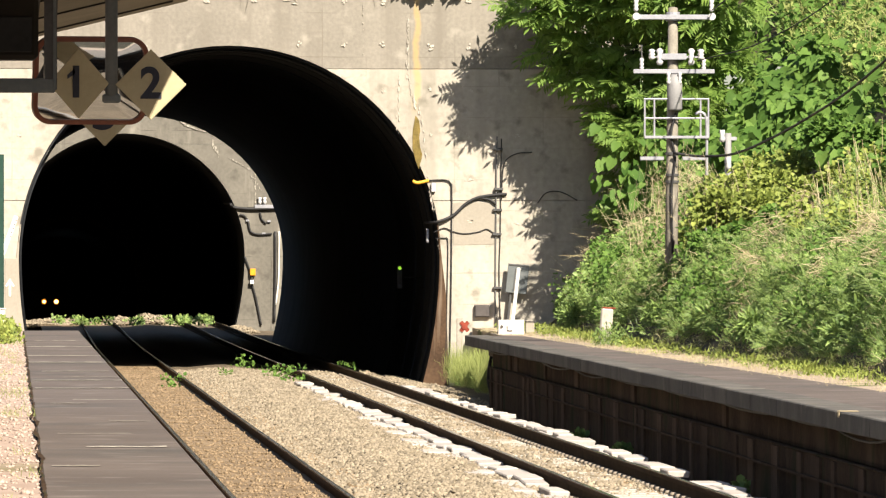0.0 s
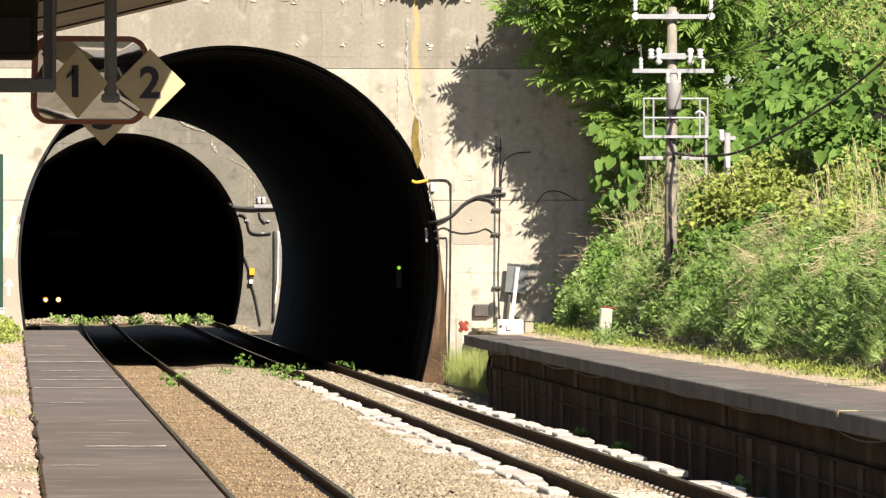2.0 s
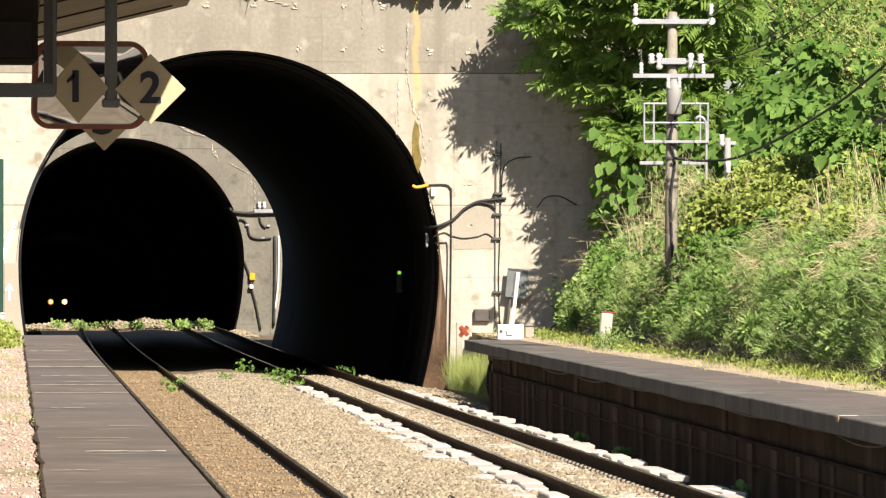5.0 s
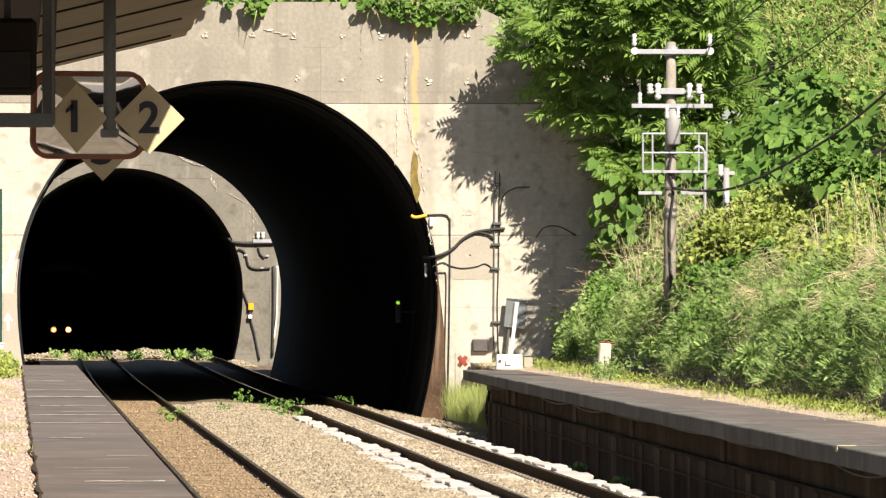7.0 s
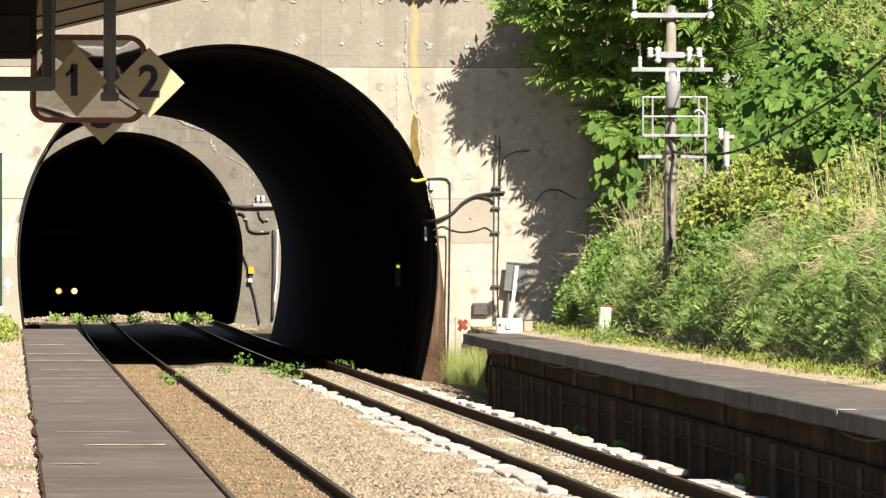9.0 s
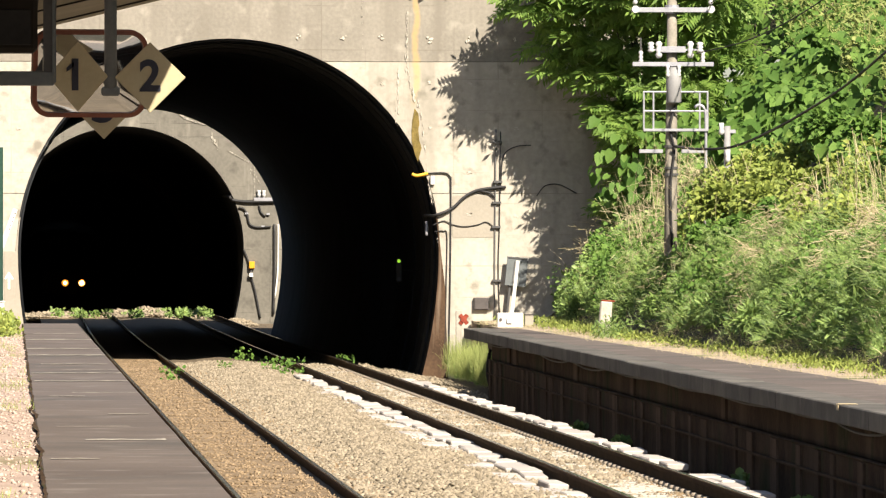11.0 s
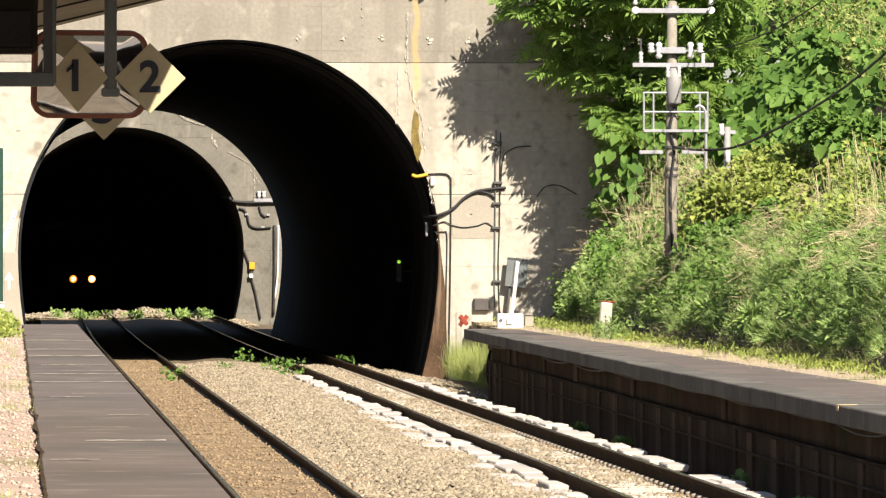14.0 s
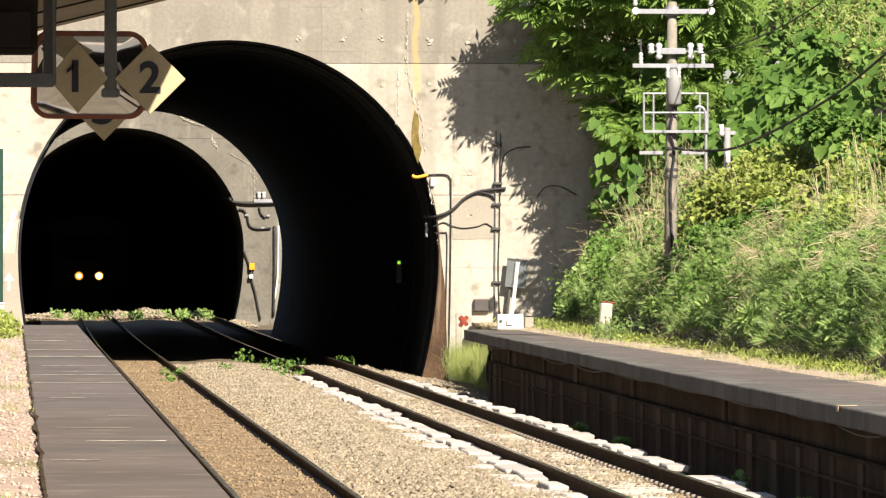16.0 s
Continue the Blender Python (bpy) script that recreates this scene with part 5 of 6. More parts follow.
# ---- fittings on the far headwall ----
bracket = thing("insulator_bracket", (8.806, 271.90, 3.922), "white bracket with porcelain insulators on the far headwall", "bracket")
part("arm", box((-0.40, -0.06, -0.06), (0.5, 0.06, 0.06), 0.01), PALE_STEEL, bracket)
for x in (-0.22, -0.05):
    part("insulator", tube([(x, 0, 0.06), (x, 0, 0.16), (x, 0, 0.24), (x, 0, 0.32)], [0.03, 0.075, 0.05, 0.07], 10), PORCELAIN, bracket, "white porcelain insulator", smooth=True)
run("far_feeder", [(7.421, 275.00, 4.063), (7.577, 272.00, 4.003), (7.667, 271.93, 3.902), (8.215, 271.90, 3.843), (9.161, 271.90, 3.863)], 0.05, CABLE, "black feeder cable at the far tunnel mouth", "cable")
run("far_cable", [(7.884, 271.93, 3.646), (8.061, 271.93, 3.587), (8.179, 271.93, 3.391), (8.258, 271.93, 3.075), (8.514, 271.93, 2.957), (9.006, 271.93, 2.977)], 0.035, CABLE, "looping black cable on the far headwall", "cable")
run("far_cable", [(8.593, 271.93, 3.725), (8.652, 271.93, 3.489), (8.809, 271.93, 3.332)], 0.03, CABLE, "looping black cable on the far headwall", "cable")
for c in ((8.156, 271.90, 3.429), (8.905, 271.90, 3.410), (8.727, 271.90, 2.977)):
    tagged(new("cable_cleat", finish("cable_cleat", box((c[0] - 0.06, c[1], c[2] - 0.035), (c[0] + 0.06, 271.99, c[2] + 0.035), 0.008), PALE_STEEL)), "white cable cleat on the far headwall", "cleat", "cleats on the far headwall")
run("far_downlead", [(8.061, 271.93, 2.170), (8.238, 271.93, 1.677), (8.297, 271.93, 1.284), (8.455, 271.93, 0.693), (8.632, 271.93, -0.213)], 0.035, CABLE, "black cable dropping down the far headwall", "cable")
obox = thing("orange_box", (8.334, 271.90, 1.638), "small orange enclosure on the far headwall", "enclosure")
part("case", box((-0.09, -0.1, -0.12), (0.10, 0.07, 0.12), 0.01), ORANGE, obox)
part("white_tag", box((-0.09, -0.11, -0.42), (0.04, 0.0, -0.28), 0.01), WHITE, obox, "white tag below")
part("strap", box((-0.03, -0.02, -0.30), (0.0, 0.02, -0.1), 0.003), DARK_STEEL, obox)
run("far_pipe", [(9.262, 271.93, 3.056), (9.243, 271.93, 1.480), (9.144, 271.93, 0.496)], 0.03, WHITE, "white upright pipe on the far headwall", "pipe")
run("far_pipe", [(9.125, 271.93, 3.056), (9.125, 271.93, 1.480), (9.085, 271.93, -0.095)], 0.045, CABLE, "dark upright pipe on the far headwall", "pipe")
crust([(5.469, 272.00, 7.076), (5.705, 272.00, 6.997), (6.060, 272.00, 6.741), (6.690, 272.00, 6.525)], 0.028, 130, 30, portal2, -0.035)
crust([(6.946, 272.00, 6.505), (6.966, 272.00, 6.052), (7.163, 272.00, 5.776)], 0.028, 50, 31, portal2, -0.035)
crust([(8.425, 272.00, 5.127), (8.444, 272.00, 4.003)], 0.022, 50, 32, portal2, -0.035)
crust([(8.228, 272.00, 5.028), (8.661, 272.00, 4.437)], 0.022, 30, 33, portal2, -0.035)
crust([(7.439, 272.00, 5.658), (8.228, 272.00, 5.225)], 0.02, 30, 34, portal2, -0.035)

# ---- the pole on the bank ----
pole = thing("utility_pole", (10.663, 126.00, 1.930), "weathered concrete utility pole with crossarms and a railed step", "utility pole")


part("shaft", tube([(-0.03, 0, -1.6), (0, 0, 1.5), (0.015, 0, 4.257), (0.015, 0, 4.276)], [0.115, 0.10, 0.078, 0.05], 14), POLE, pole, "weathered concrete shaft", smooth=True)


def crossarm(z, x0, x1, half=0.04, y=-0.12, mat=PALE_STEEL):
    return part("crossarm", box((x0, y - half, z - half), (x1, y + half, z + half), 0.006), mat, pole, "pale galvanised crossarm")


def insulator(parent, x, z, r=0.05, h=0.2, y=-0.12):
    part("insulator", tube([(x, y, z), (x, y, z + h * 0.2), (x, y, z + h * 0.35), (x, y, z + h * 0.5), (x, y, z + h * 0.65), (x, y, z + h * 0.85), (x, y, z + h)], [r * 0.6, r, r * 0.6, r, r * 0.6, r, r * 0.5], 10), PORCELAIN, parent, "white porcelain insulator", smooth=True)


arm = crossarm(4.111, -0.641, 0.678)
for x in (-0.595, 0.632):
    part("end_clamp", tube([(x, -0.22, 4.120), (x, -0.02, 4.120)], 0.06, 12), PORCELAIN, pole, "round pale clamp")
    insulator(arm, x, 4.203, 0.045, 0.2)
part("collar", tube([(0.01, 0, 4.047), (0.01, 0, 4.193)], 0.115, 12), PALE_STEEL, pole)
arm = crossarm(3.470, -0.183, 0.220, 0.05)
for x in (-0.339, -0.211, 0.302, 0.458):
    insulator(arm, x, 3.333 if abs(x) < 0.31 else 3.424, 0.06, 0.27 if abs(x) < 0.31 else 0.17)
part("tie_bar", box((-0.348, -0.13, 3.452), (0.476, -0.10, 3.479), 0), PALE_STEEL, pole)
arm = crossarm(3.232, -0.641, 0.678, 0.035)
for x in (-0.504, 0.504):
    insulator(arm, x, 3.250, 0.04, 0.2)
part("rod", tube([(-0.504, -0.12, 3.433), (-0.504, -0.12, 3.662)], 0.012, 6), DARK_STEEL, pole)
part("cable_head", tube([(0.03, -0.13, 2.600), (0.03, -0.13, 2.628), (0.03, -0.13, 3.021), (0.03, -0.13, 3.186)], [0.11, 0.125, 0.125, 0.06], 14), GREY_PANEL, pole, "pale grey cable head", smooth=True)
for x in (-0.073, 0.110):
    insulator(pole, x, 3.021, 0.035, 0.2, -0.2)
basket = part("railing", box((-0.467, -0.20, 2.142), (0.586, -0.10, 2.188), 0.006), PALE_STEEL, pole, "pale railed step")
for z in (2.783, 2.472):
    part("rail_bar", tube([(-0.467, -0.15, z), (0.586, -0.15, z)], 0.017, 6), PALE_STEEL, basket)
for x in (-0.458, -0.302, 0.449, 0.577):
    part("upright", tube([(x, -0.15, 2.783), (x, -0.15, 2.161)], 0.017, 6), PALE_STEEL, basket)
part("ladder_pipe", tube(bowed([(0.366, -0.15, 2.536), (0.439, -0.15, 2.573), (0.522, -0.15, 2.518), (0.549, -0.15, 2.335), (0.549, -0.15, 1.556), (0.540, -0.15, 0.275)], 5), 0.024, 8), PALE_STEEL, pole, "pale curved conduit pipe", smooth=True)
crossarm(1.822, -0.531, -0.146, 0.03)
crossarm(1.822, 0.156, 0.568, 0.03)
for z in (2.472, 1.904, 1.556, 1.447):
    part("band", tube([(0, 0, z - 0.02), (0, 0, z + 0.02)], 0.118, 12), DARK_STEEL, pole)
part("downlead", tube(bowed([(0.05, -0.12, 2.564), (-0.03, -0.13, 2.197), (0.04, -0.13, 1.831), (-0.02, -0.13, 1.282), (0.0, -0.12, 0.275)], 5), 0.02, 6), CABLE, pole, smooth=True)

pole2 = thing("stay_pole", (11.619, 126.50, 2.573), "slim pale pole with insulators in the foliage", "pole")
part("shaft", tube([(0, 0, -0.8), (0, 0, 1.6)], 0.055, 10), GREY_PANEL, pole2, smooth=True)
part("arm", box((-0.12, -0.03, 1.48), (0.14, 0.03, 1.54), 0.005), PALE_STEEL, pole2)
for x, z in ((-0.1, 1.45), (0.0, 1.0), (0.02, 0.72)):
    part("insulator", tube([(x, -0.07, z), (x, -0.07, z + 0.05), (x, -0.07, z + 0.1), (x, -0.07, z + 0.2)], [0.03, 0.05, 0.035, 0.045], 10), PORCELAIN, pole2, "white porcelain insulator", smooth=True)
run("overhead_cable", [(10.683, 125.80, 3.833), (11.097, 125.50, 3.783), (11.554, 124.50, 3.816), (11.945, 122.00, 4.049), (12.311, 119.50, 4.359), (12.567, 117.00, 4.654), (12.811, 114.00, 5.063), (13.059, 111.00, 5.513), (13.529, 107.00, 6.329)], 0.021, CABLE, "thick black cable sagging from the pole", "cable")
run("overhead_wire", [(11.298, 125.80, 6.156), (11.598, 124.00, 6.443), (11.901, 122.00, 6.783), (12.502, 118.00, 7.526)], 0.011, CABLE, "thin wire leaving the pole top", "wire")
run("overhead_wire", [(11.050, 125.80, 5.333), (11.779, 124.00, 5.523), (12.378, 121.00, 5.901), (12.847, 118.00, 6.410), (13.495, 114.00, 7.264)], 0.010, CABLE, "thin wire leaving the crossarm", "wire")


# ---- canopy, mirror and stopping boards over the left platform ----
canopy = thing("platform_canopy", (0, 0, 0), "brown boarded platform canopy sloping up towards the track", "canopy", kind="structure")
SLOPE = 0.24


def canopy_z(x):
    return 4.11 + (x - 1.293) * SLOPE


edge_rnd = random.Random(45)
for i in range(27):
    y1 = 60.0 - 1.227 * i
    x1 = 1.345 + edge_rnd.uniform(-0.016, 0.026)
    bm = box((0, 0, 0), (1, 1, 1))
    for v in bm.verts:
        u, t, w = v.co
        x = -2.2 + u * (x1 + 2.2)
        v.co = (x, y1 - 1.25 + 1.25 * t, canopy_z(x) + 0.02 * w + 0.014 * (1 - t))
    bmesh.ops.bevel(bm, geom=bm.edges[:], offset=0.004, segments=1, affect="EDGES")
    part("soffit_board", bm, CANOPY, canopy)
    if i % 3 == 1:
        bm = box((0, 0, 0), (1, 1, 1))
        for v in bm.verts:
            u, t, w = v.co
            x = -2.2 + u * (1.2 + 2.2)
            v.co = (x, y1 - 0.06 + 0.04 * t, canopy_z(x) - 0.014 + 0.012 * w)
        part("rafter", bm, CANOPY_DARK, canopy, "dark rafter")
bm = box((-2.2, -25, 0), (1.30, 26.8, 0.05))
for v in bm.verts:
    v.co.z += canopy_z(v.co.x)
part("soffit_board", bm, CANOPY, canopy)
bm = box((-2.2, -25, 0.09), (1.335, 60.05, 0.13))
for v in bm.verts:
    v.co.z += canopy_z(v.co.x)
part("roof_sheet", bm, GREY_PANEL, canopy, "grey metal roof sheet")
part("beam", box((-0.60, -25, 3.597), (0.153, 55.7, 3.70), 0.01), CANOPY_DARK, canopy, "dark lengthwise girder")
part("post", box((-1.6, 43.6, LEFT_TOP), (-1.4, 43.8, 3.43), 0.02), CANOPY_DARK, canopy, "dark canopy post")

speaker = thing("station_speaker", (0.019, 33.00, 3.234), "dark brown loudspeaker box under the canopy", "loudspeaker")
part("case", box((-0.3, -0.1, -0.25), (0.087, 0.15, 0.07), 0.02), CANOPY_DARK, speaker)
part("grille", box((-0.27, -0.112, -0.22), (0.06, -0.101, -0.07), 0.004), TRAIN_DARK, speaker)
part("bracket", box((-0.05, 0.0, 0.07), (-0.02, 0.05, 0.37), 0.004), DARK_STEEL, speaker)

frame_steel = thing("sign_frame", (0.155, 32.50, 2.846), "grey steel hanger frame under the canopy", "steel frame")
part("upright", box((-0.027, -0.023, 0.0), (0.027, 0.023, 0.985), 0.005), DARK_STEEL, frame_steel)
part("edge_strip", box((0.010, -0.030, 0.0), (0.024, -0.0235, 0.985), 0.002), GREY_PAINT, frame_steel, "paler edge strip")
part("crossbar", box((-0.9, -0.024, -0.011), (0.019, 0.024, 0.049), 0.005), GREY_PAINT, frame_steel, "grey painted crossbar")
part("gusset", prism([(-0.06, 0.05), (-0.028, 0.05), (-0.028, 0.11)], 0.01), DARK_STEEL, frame_steel, "small corner plate")

hanger = thing("stopping_boards", (0.533, 42.40, 3.089), "cream diamond boards numbered for stopping trains on a hanging pipe", "sign")
part("pipe", tube([(0, 0.03, -0.06), (0, 0.03, 0.845)], 0.034, 14), GREY_PAINT, hanger, "grey painted pipe", smooth=True)
part("clamp", box((-0.05, 0.0, -0.10), (0.05, 0.07, -0.05), 0.01), GREY_PAINT, hanger, "grey clamp")


def diamond(parent, x, y, z, half_w, half_h, turn, name="board"):
    bm = prism([(-half_w, 0), (0, -half_h), (half_w, 0), (0, half_h)], 0.012)
    bmesh.ops.bevel(bm, geom=bm.edges[:], offset=0.003, segments=1, affect="EDGES")
    return part(name, bm, BOARD, parent, "cream enamel diamond board", pose(x, y, z, 0, 0, turn))


def numeral(char, parent, size, x=0.0, z=0.0):
    cu = bpy.data.curves.new("numeral", "FONT")
    cu.body, cu.size, cu.align_x, cu.align_y, cu.extrude, cu.offset = char, size, "CENTER", "CENTER", 0.002, size * 0.028
    tmp = bpy.data.objects.new("numeral", cu)
    scene.collection.objects.link(tmp)
    bpy.context.view_layer.update()
    me = bpy.data.meshes.new_from_object(tmp.evaluated_get(bpy.context.evaluated_depsgraph_get()))
    bpy.data.objects.remove(tmp)
    me.materials.clear()
    me.materials.append(NUMERAL)
    ob = new("numeral", me)
    ob.parent = parent
    ob.matrix_basis = pose(x, -0.004, z, 90, 0, 0)
    return tagged(ob, "dark painted numeral " + {"1": "one", "2": "two", "3": "three"}[char])


b1 = diamond(hanger, -0.178, 0.0, 0.006, 0.165, 0.192, 0)
numeral("1", b1, 0.235, -0.015, 0.0)
part("numeral_flag", prism([(-0.062, 0.045), (-0.02, 0.083), (-0.02, 0.052), (-0.062, 0.024)], 0.004), NUMERAL, b1, "dark painted flag of the numeral", Matrix.Translation((0, -0.006, 0)))
b2 = diamond(hanger, 0.214, 0.0, 0.0, 0.193, 0.193, 0)
numeral("2", b2, 0.235, 0.0, 0.0)
b3root = thing("stopping_board_behind", (0.529, 45.20, 2.998), "cream diamond board numbered three behind the mirror", "sign")
b3 = diamond(b3root, 0, 0, 0, 0.205, 0.205, 0)
numeral("3", b3, 0.33, 0.0, 0.0)
part("hanger_rod", tube([(0.04, 0.03, 0.1), (0.04, 0.03, 0.92)], 0.02, 8), GREY_PAINT, b3root)


def rounded(w, h, r, n=8):
    pts = []
    for cx, cz, a0 in ((w - r, h - r, 0), (-w + r, h - r, 90), (-w + r, -h + r, 180), (w - r, -h + r, 270)):
        pts += [(cx + r * math.cos(radians(a0 + 90 * i / n)), cz + r * math.sin(radians(a0 + 90 * i / n))) for i in range(n + 1)]
    return pts


mirror = thing("platform_mirror", pose(*(0.429, 43.60, 3.138), 8.0, 0, 11), "rounded platform mirror with a red-brown rim under the canopy", "mirror")
ring_out, ring_in = rounded(0.325, 0.245, 0.10), rounded(0.30, 0.22, 0.08)
bm = bmesh.new()
n = len(ring_out)
rows = []
for pts, y in ((ring_out, 0.03), (ring_out, -0.025), (ring_in, -0.03), (ring_in, 0.0)):
    rows.append([bm.verts.new((x, y, z)) for x, z in pts])
for a, b in zip(rows, rows[1:]):
    for i in range(n):
        bm.faces.new((a[i], a[(i + 1) % n], b[(i + 1) % n], b[i]))
bm.faces.new(rows[0])
part("rim", bm, MIRROR_RIM, mirror, "red-brown rim", smooth=False)
# slightly domed mirror face
bm = bmesh.new()
face_ring = rounded(0.302, 0.222, 0.082)
centre = bm.verts.new((0, -0.022, 0))
inner = None
for k in range(1, 8):
    f = k / 7
    ring = [bm.verts.new((x * f, -0.022 + 0.010 * f * f, z * f)) for x, z in face_ring]
    for i in range(len(ring)):
        j = (i + 1) % len(ring)
        if inner:
            bm.faces.new((inner[i], inner[j], ring[j], ring[i]))
        elif (Vector(ring[i].co) - Vector(ring[j].co)).length > 1e-6:
            bm.faces.new((centre, ring[j], ring[i]))
    inner = ring
part("glass", bm, MIRROR, mirror, "convex mirror glass", smooth=True)
part("bracket", box((-0.25, 0.03, 0.0), (-0.19, 0.08, 0.70), 0.006), DARK_STEEL, mirror)


# ---- sleepers, clips, planks and stones ----
def sleeper_mesh():
    bm = box((-1.0, -0.12, -0.17), (1.0, 0.12, 0.0), 0.02)
    for v in bm.verts:
        if abs(v.co.x) < 0.35:
            v.co.z -= 0.02
    return finish("sleeper", bm, SLEEPER)


SLEEPER_MESH = sleeper_mesh()
CLIP_MESH = finish("rail_clip", box((-0.03, -0.045, 0.0), (0.03, 0.045, 0.04), 0.012), CLIP)
first = thing("sleeper", (track_x(60) + 3.42, 60.0, -0.155), "grey concrete sleeper with steel rail clips", "sleeper", "sleepers under the right track")
part("block", SLEEPER_MESH, None, first)
for x in (-GAUGE / 2 - 0.095, -GAUGE / 2 + 0.095, GAUGE / 2 - 0.095, GAUGE / 2 + 0.095):
    part("rail_clip", CLIP_MESH, None, first, "pale steel rail clip", Matrix.Translation((x, 0, 0.0)))
y = 60.6
while y < 152:
    copy_thing(first, Matrix.Translation((track_x(y) + 3.42, y, -0.155)))
    y += 0.6

# old concrete planks laid out along both sides of the right track
plank_rnd = random.Random(31)
PLANK_MESHES = []
for w, l, h in ((0.20, 1.2, 0.07), (0.24, 1.3, 0.07), (0.28, 1.3, 0.065), (0.31, 1.1, 0.07)):
    bm = box((-w / 2, 0, -h), (w / 2, l, 0), 0.012)
    for v in bm.verts:
        v.co.x *= 0.94 if v.co.z < -h / 2 else 1
    PLANK_MESHES.append(finish("plank", bm, PLANK))


def plank(x, y, z, k):
    ob = new("concrete_plank", PLANK_MESHES[k])
    ob.matrix_basis = pose(x, y, z, plank_rnd.uniform(-0.5, 0.5), plank_rnd.uniform(-3, 3), plank_rnd.uniform(-1.6, 1.6))
    tagged(ob, "pale concrete plank lying beside the rail", "concrete plank", "concrete planks along the track")


for x0, z0, last in ((4.89, -0.105, 134), (5.17, -0.09, 138), (6.69, -0.10, 140), (6.99, -0.11, 138)):
    y = 60.0 + plank_rnd.uniform(0, 1)
    while y < last:
        if plank_rnd.random() < (0.97 if x0 < 6 else 0.8):
            plank(x0 + plank_rnd.uniform(-0.05, 0.05), y, z0 + plank_rnd.uniform(-0.022, 0.022), plank_rnd.randrange(4))
        y += plank_rnd.choice((1.32, 1.35, 1.4)) if x0 < 6 else plank_rnd.uniform(1.35, 1.8)


def stones(name, count, xr, yr, height, size, seed, mat, label, clear=()):
    """Broken stone: jittered eight-faced pieces lying on the bed."""
    rng = np.random.default_rng(seed)
    base = np.array([(1, 0, 0), (0, 1, 0), (-1, 0, 0), (0, -1, 0), (0, 0, 0.8), (0, 0, -0.8)], dtype=float)
    faces = [(0, 1, 4), (1, 2, 4), (2, 3, 4), (3, 0, 4), (1, 0, 5), (2, 1, 5), (3, 2, 5), (0, 3, 5)]
    x, y = rng.uniform(*xr, count), rng.uniform(*yr, count)
    for c, half in clear:
        far = np.abs(x - c) > half
        x, y = x[far], y[far]
    n = len(x)
    z = np.array([height(a, b) for a, b in zip(x, y)])
    s = rng.uniform(*size, n)
    v = base[None] * (1 + rng.normal(0, 0.28, (n, 6, 1))) + rng.normal(0, 0.18, (n, 6, 3))
    a = rng.uniform(0, 6.28, n)
    c, d = np.cos(a), np.sin(a)
    vx = v[..., 0] * c[:, None] - v[..., 1] * d[:, None]
    vy = v[..., 0] * d[:, None] + v[..., 1] * c[:, None]
    v = np.stack((vx, vy, v[..., 2] * rng.uniform(0.5, 0.95, (n, 1))), axis=2) * s[:, None, None]
    v += np.stack((x, y, z + 0.2 * s), axis=1)[:, None, :]
    return tagged(new(name, quads(name, v, 6, faces, mat)), label, "ballast", kind="stuff")


RAIL_LINES = [(track_x(100) + o, 0.075) for o in (-GAUGE / 2, GAUGE / 2, 3.42 - GAUGE / 2, 3.42 + GAUGE / 2)]
stones("ballast_stones", 78000, (3.12, 5.3), (62, 156), bed_right, (0.016, 0.040), 71, STONE, "pale broken stone ballast between the tracks", RAIL_LINES)
stones("ballast_stones", 15000, (5.44, 6.4), (77, 158), bed_right, (0.018, 0.042), 72, STONE, "pale broken stone ballast between the rails", RAIL_LINES)
stones("ballast_stones", 1500, (5.44, 6.4), (62, 77), bed_right, (0.012, 0.03), 78, STONE, "sparse ballast between the sleepers", RAIL_LINES)
stones("ballast_stones", 15000, (6.5, 8.3), (62, 155), bed_right, (0.022, 0.050), 73, STONE, "broken stone ballast beside the platform", RAIL_LINES)
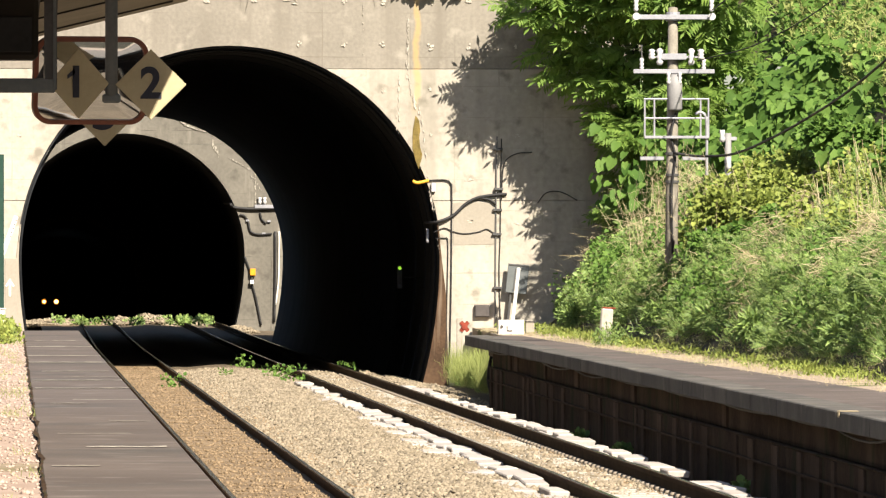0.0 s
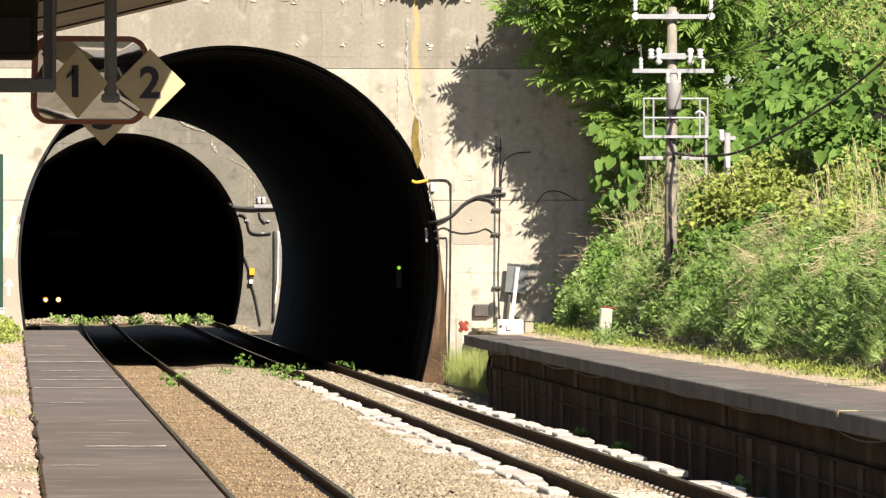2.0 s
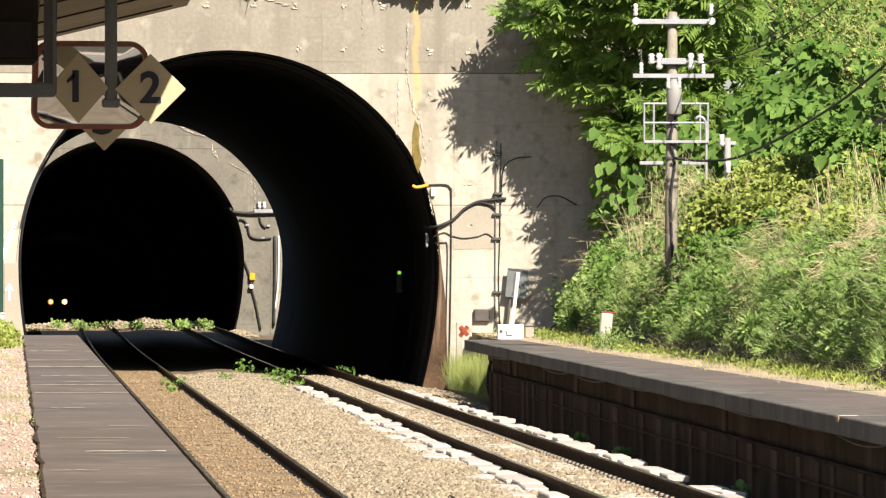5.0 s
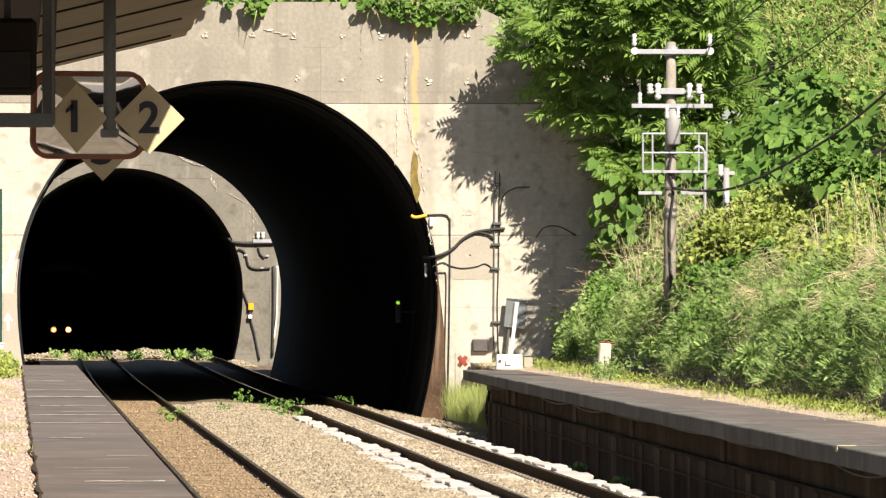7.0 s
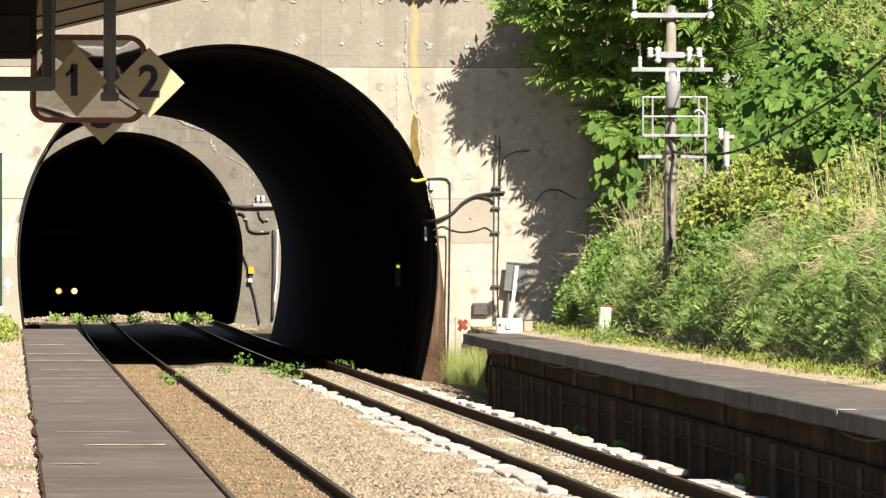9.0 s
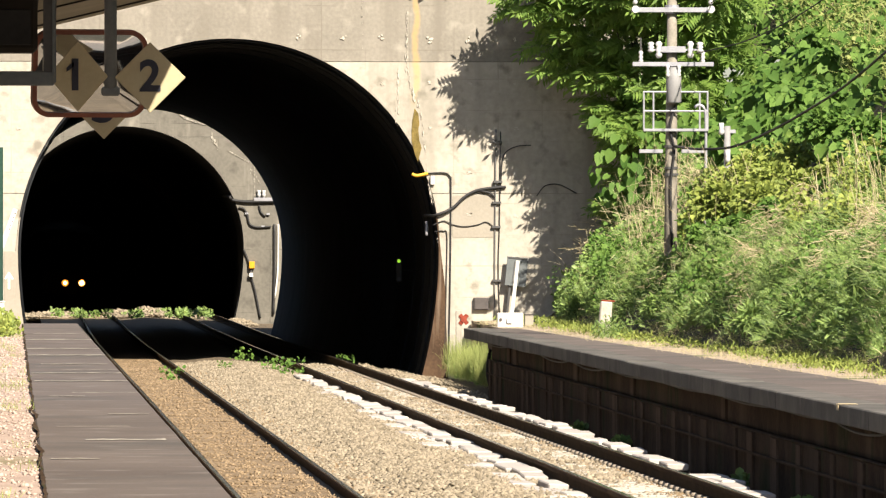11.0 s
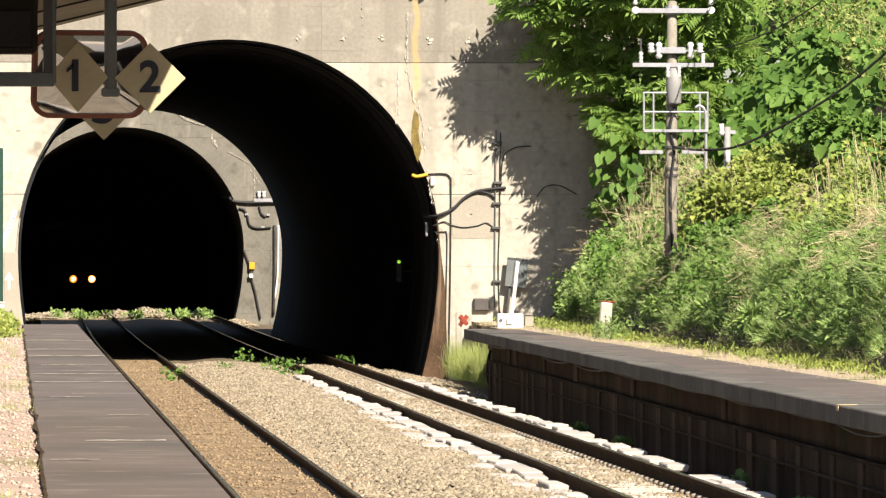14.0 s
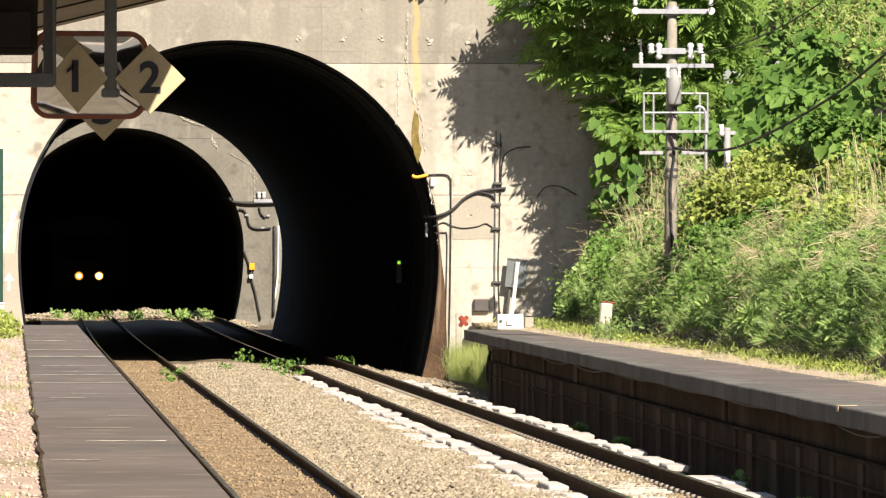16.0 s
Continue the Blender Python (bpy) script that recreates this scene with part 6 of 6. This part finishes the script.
stones("rusty_stones", 5200, (3.02, 3.55), (62, 150), bed_right, (0.018, 0.036), 79, STONE_BROWN, "rust-stained stones beside the rail", RAIL_LINES)
stones("rusty_stones", 2200, (5.46, 5.68), (62, 150), bed_right, (0.018, 0.036), 80, STONE_BROWN, "rust-stained stones inside the rail", RAIL_LINES)
stones("rusty_stones", 2200, (6.14, 6.36), (62, 150), bed_right, (0.018, 0.036), 81, STONE_BROWN, "rust-stained stones inside the rail", RAIL_LINES)
stones("track_stones", 9000, (1.95, 3.0), (62, 160), bed_left, (0.008, 0.026), 74, STONE_BROWN, "rust-brown stones between the rails", RAIL_LINES)
stones("ballast_heap", 5000, (6.9, 8.4), (146, 158), lambda x, y: bed_right(x, y) + 0.12 * math.exp(-((x - 7.5) / 0.5) ** 2), (0.03, 0.06), 75, STONE, "pale ballast heaped beside the arch")
stones("cutting_stones", 5000, (0.4, 8.0), (258, 271), lambda x, y: bed_right(x, y) + 0.08, (0.03, 0.08), 76, STONE, "pale stones on the ground between the tunnels", [(2.3, 0.8), (5.9, 0.8)])
for x, y, r, h in ((1.1, 262, 0.8, 0.30), (1.9, 266, 0.5, 0.25), (3.55, 262, 0.55, 0.42), (4.5, 264, 0.6, 0.45), (4.9, 260, 0.5, 0.3), (5.0, 266, 0.4, 0.34), (7.6, 263, 0.65, 0.36), (6.2, 266, 0.35, 0.2)):
    stones("ballast_mound", 420, (x - r, x + r), (y - 2.2 * r, y + 2.2 * r), lambda a, b: bed_right(a, b) + 0.6 * h * max(0, 1 - ((a - x) / r) ** 2 - ((b - y) / (2.2 * r)) ** 2), (0.05, 0.10), int(x * 100), STONE, "heap of pale ballast between the tunnels")
stones("platform_gravel", 9000, (-1.2, 0.15), (36, 127), lambda x, y: LEFT_TOP - 0.015, (0.008, 0.020), 77, STONE_PALE, "small loose gravel on the platform")


# ---- what moves ----
def motions():
    # the railcar climbs towards the daylight along the left track
    rows = []
    for t, y in ((0, 481.0), (4, 434.0), (8, 387.0), (12, 340.0), (16, 293.0)):
        rows.append((t, pose(track_x(y), y, rail_z(y), -0.55, 0, 0)))
    walk(railcar, rows)


motions()
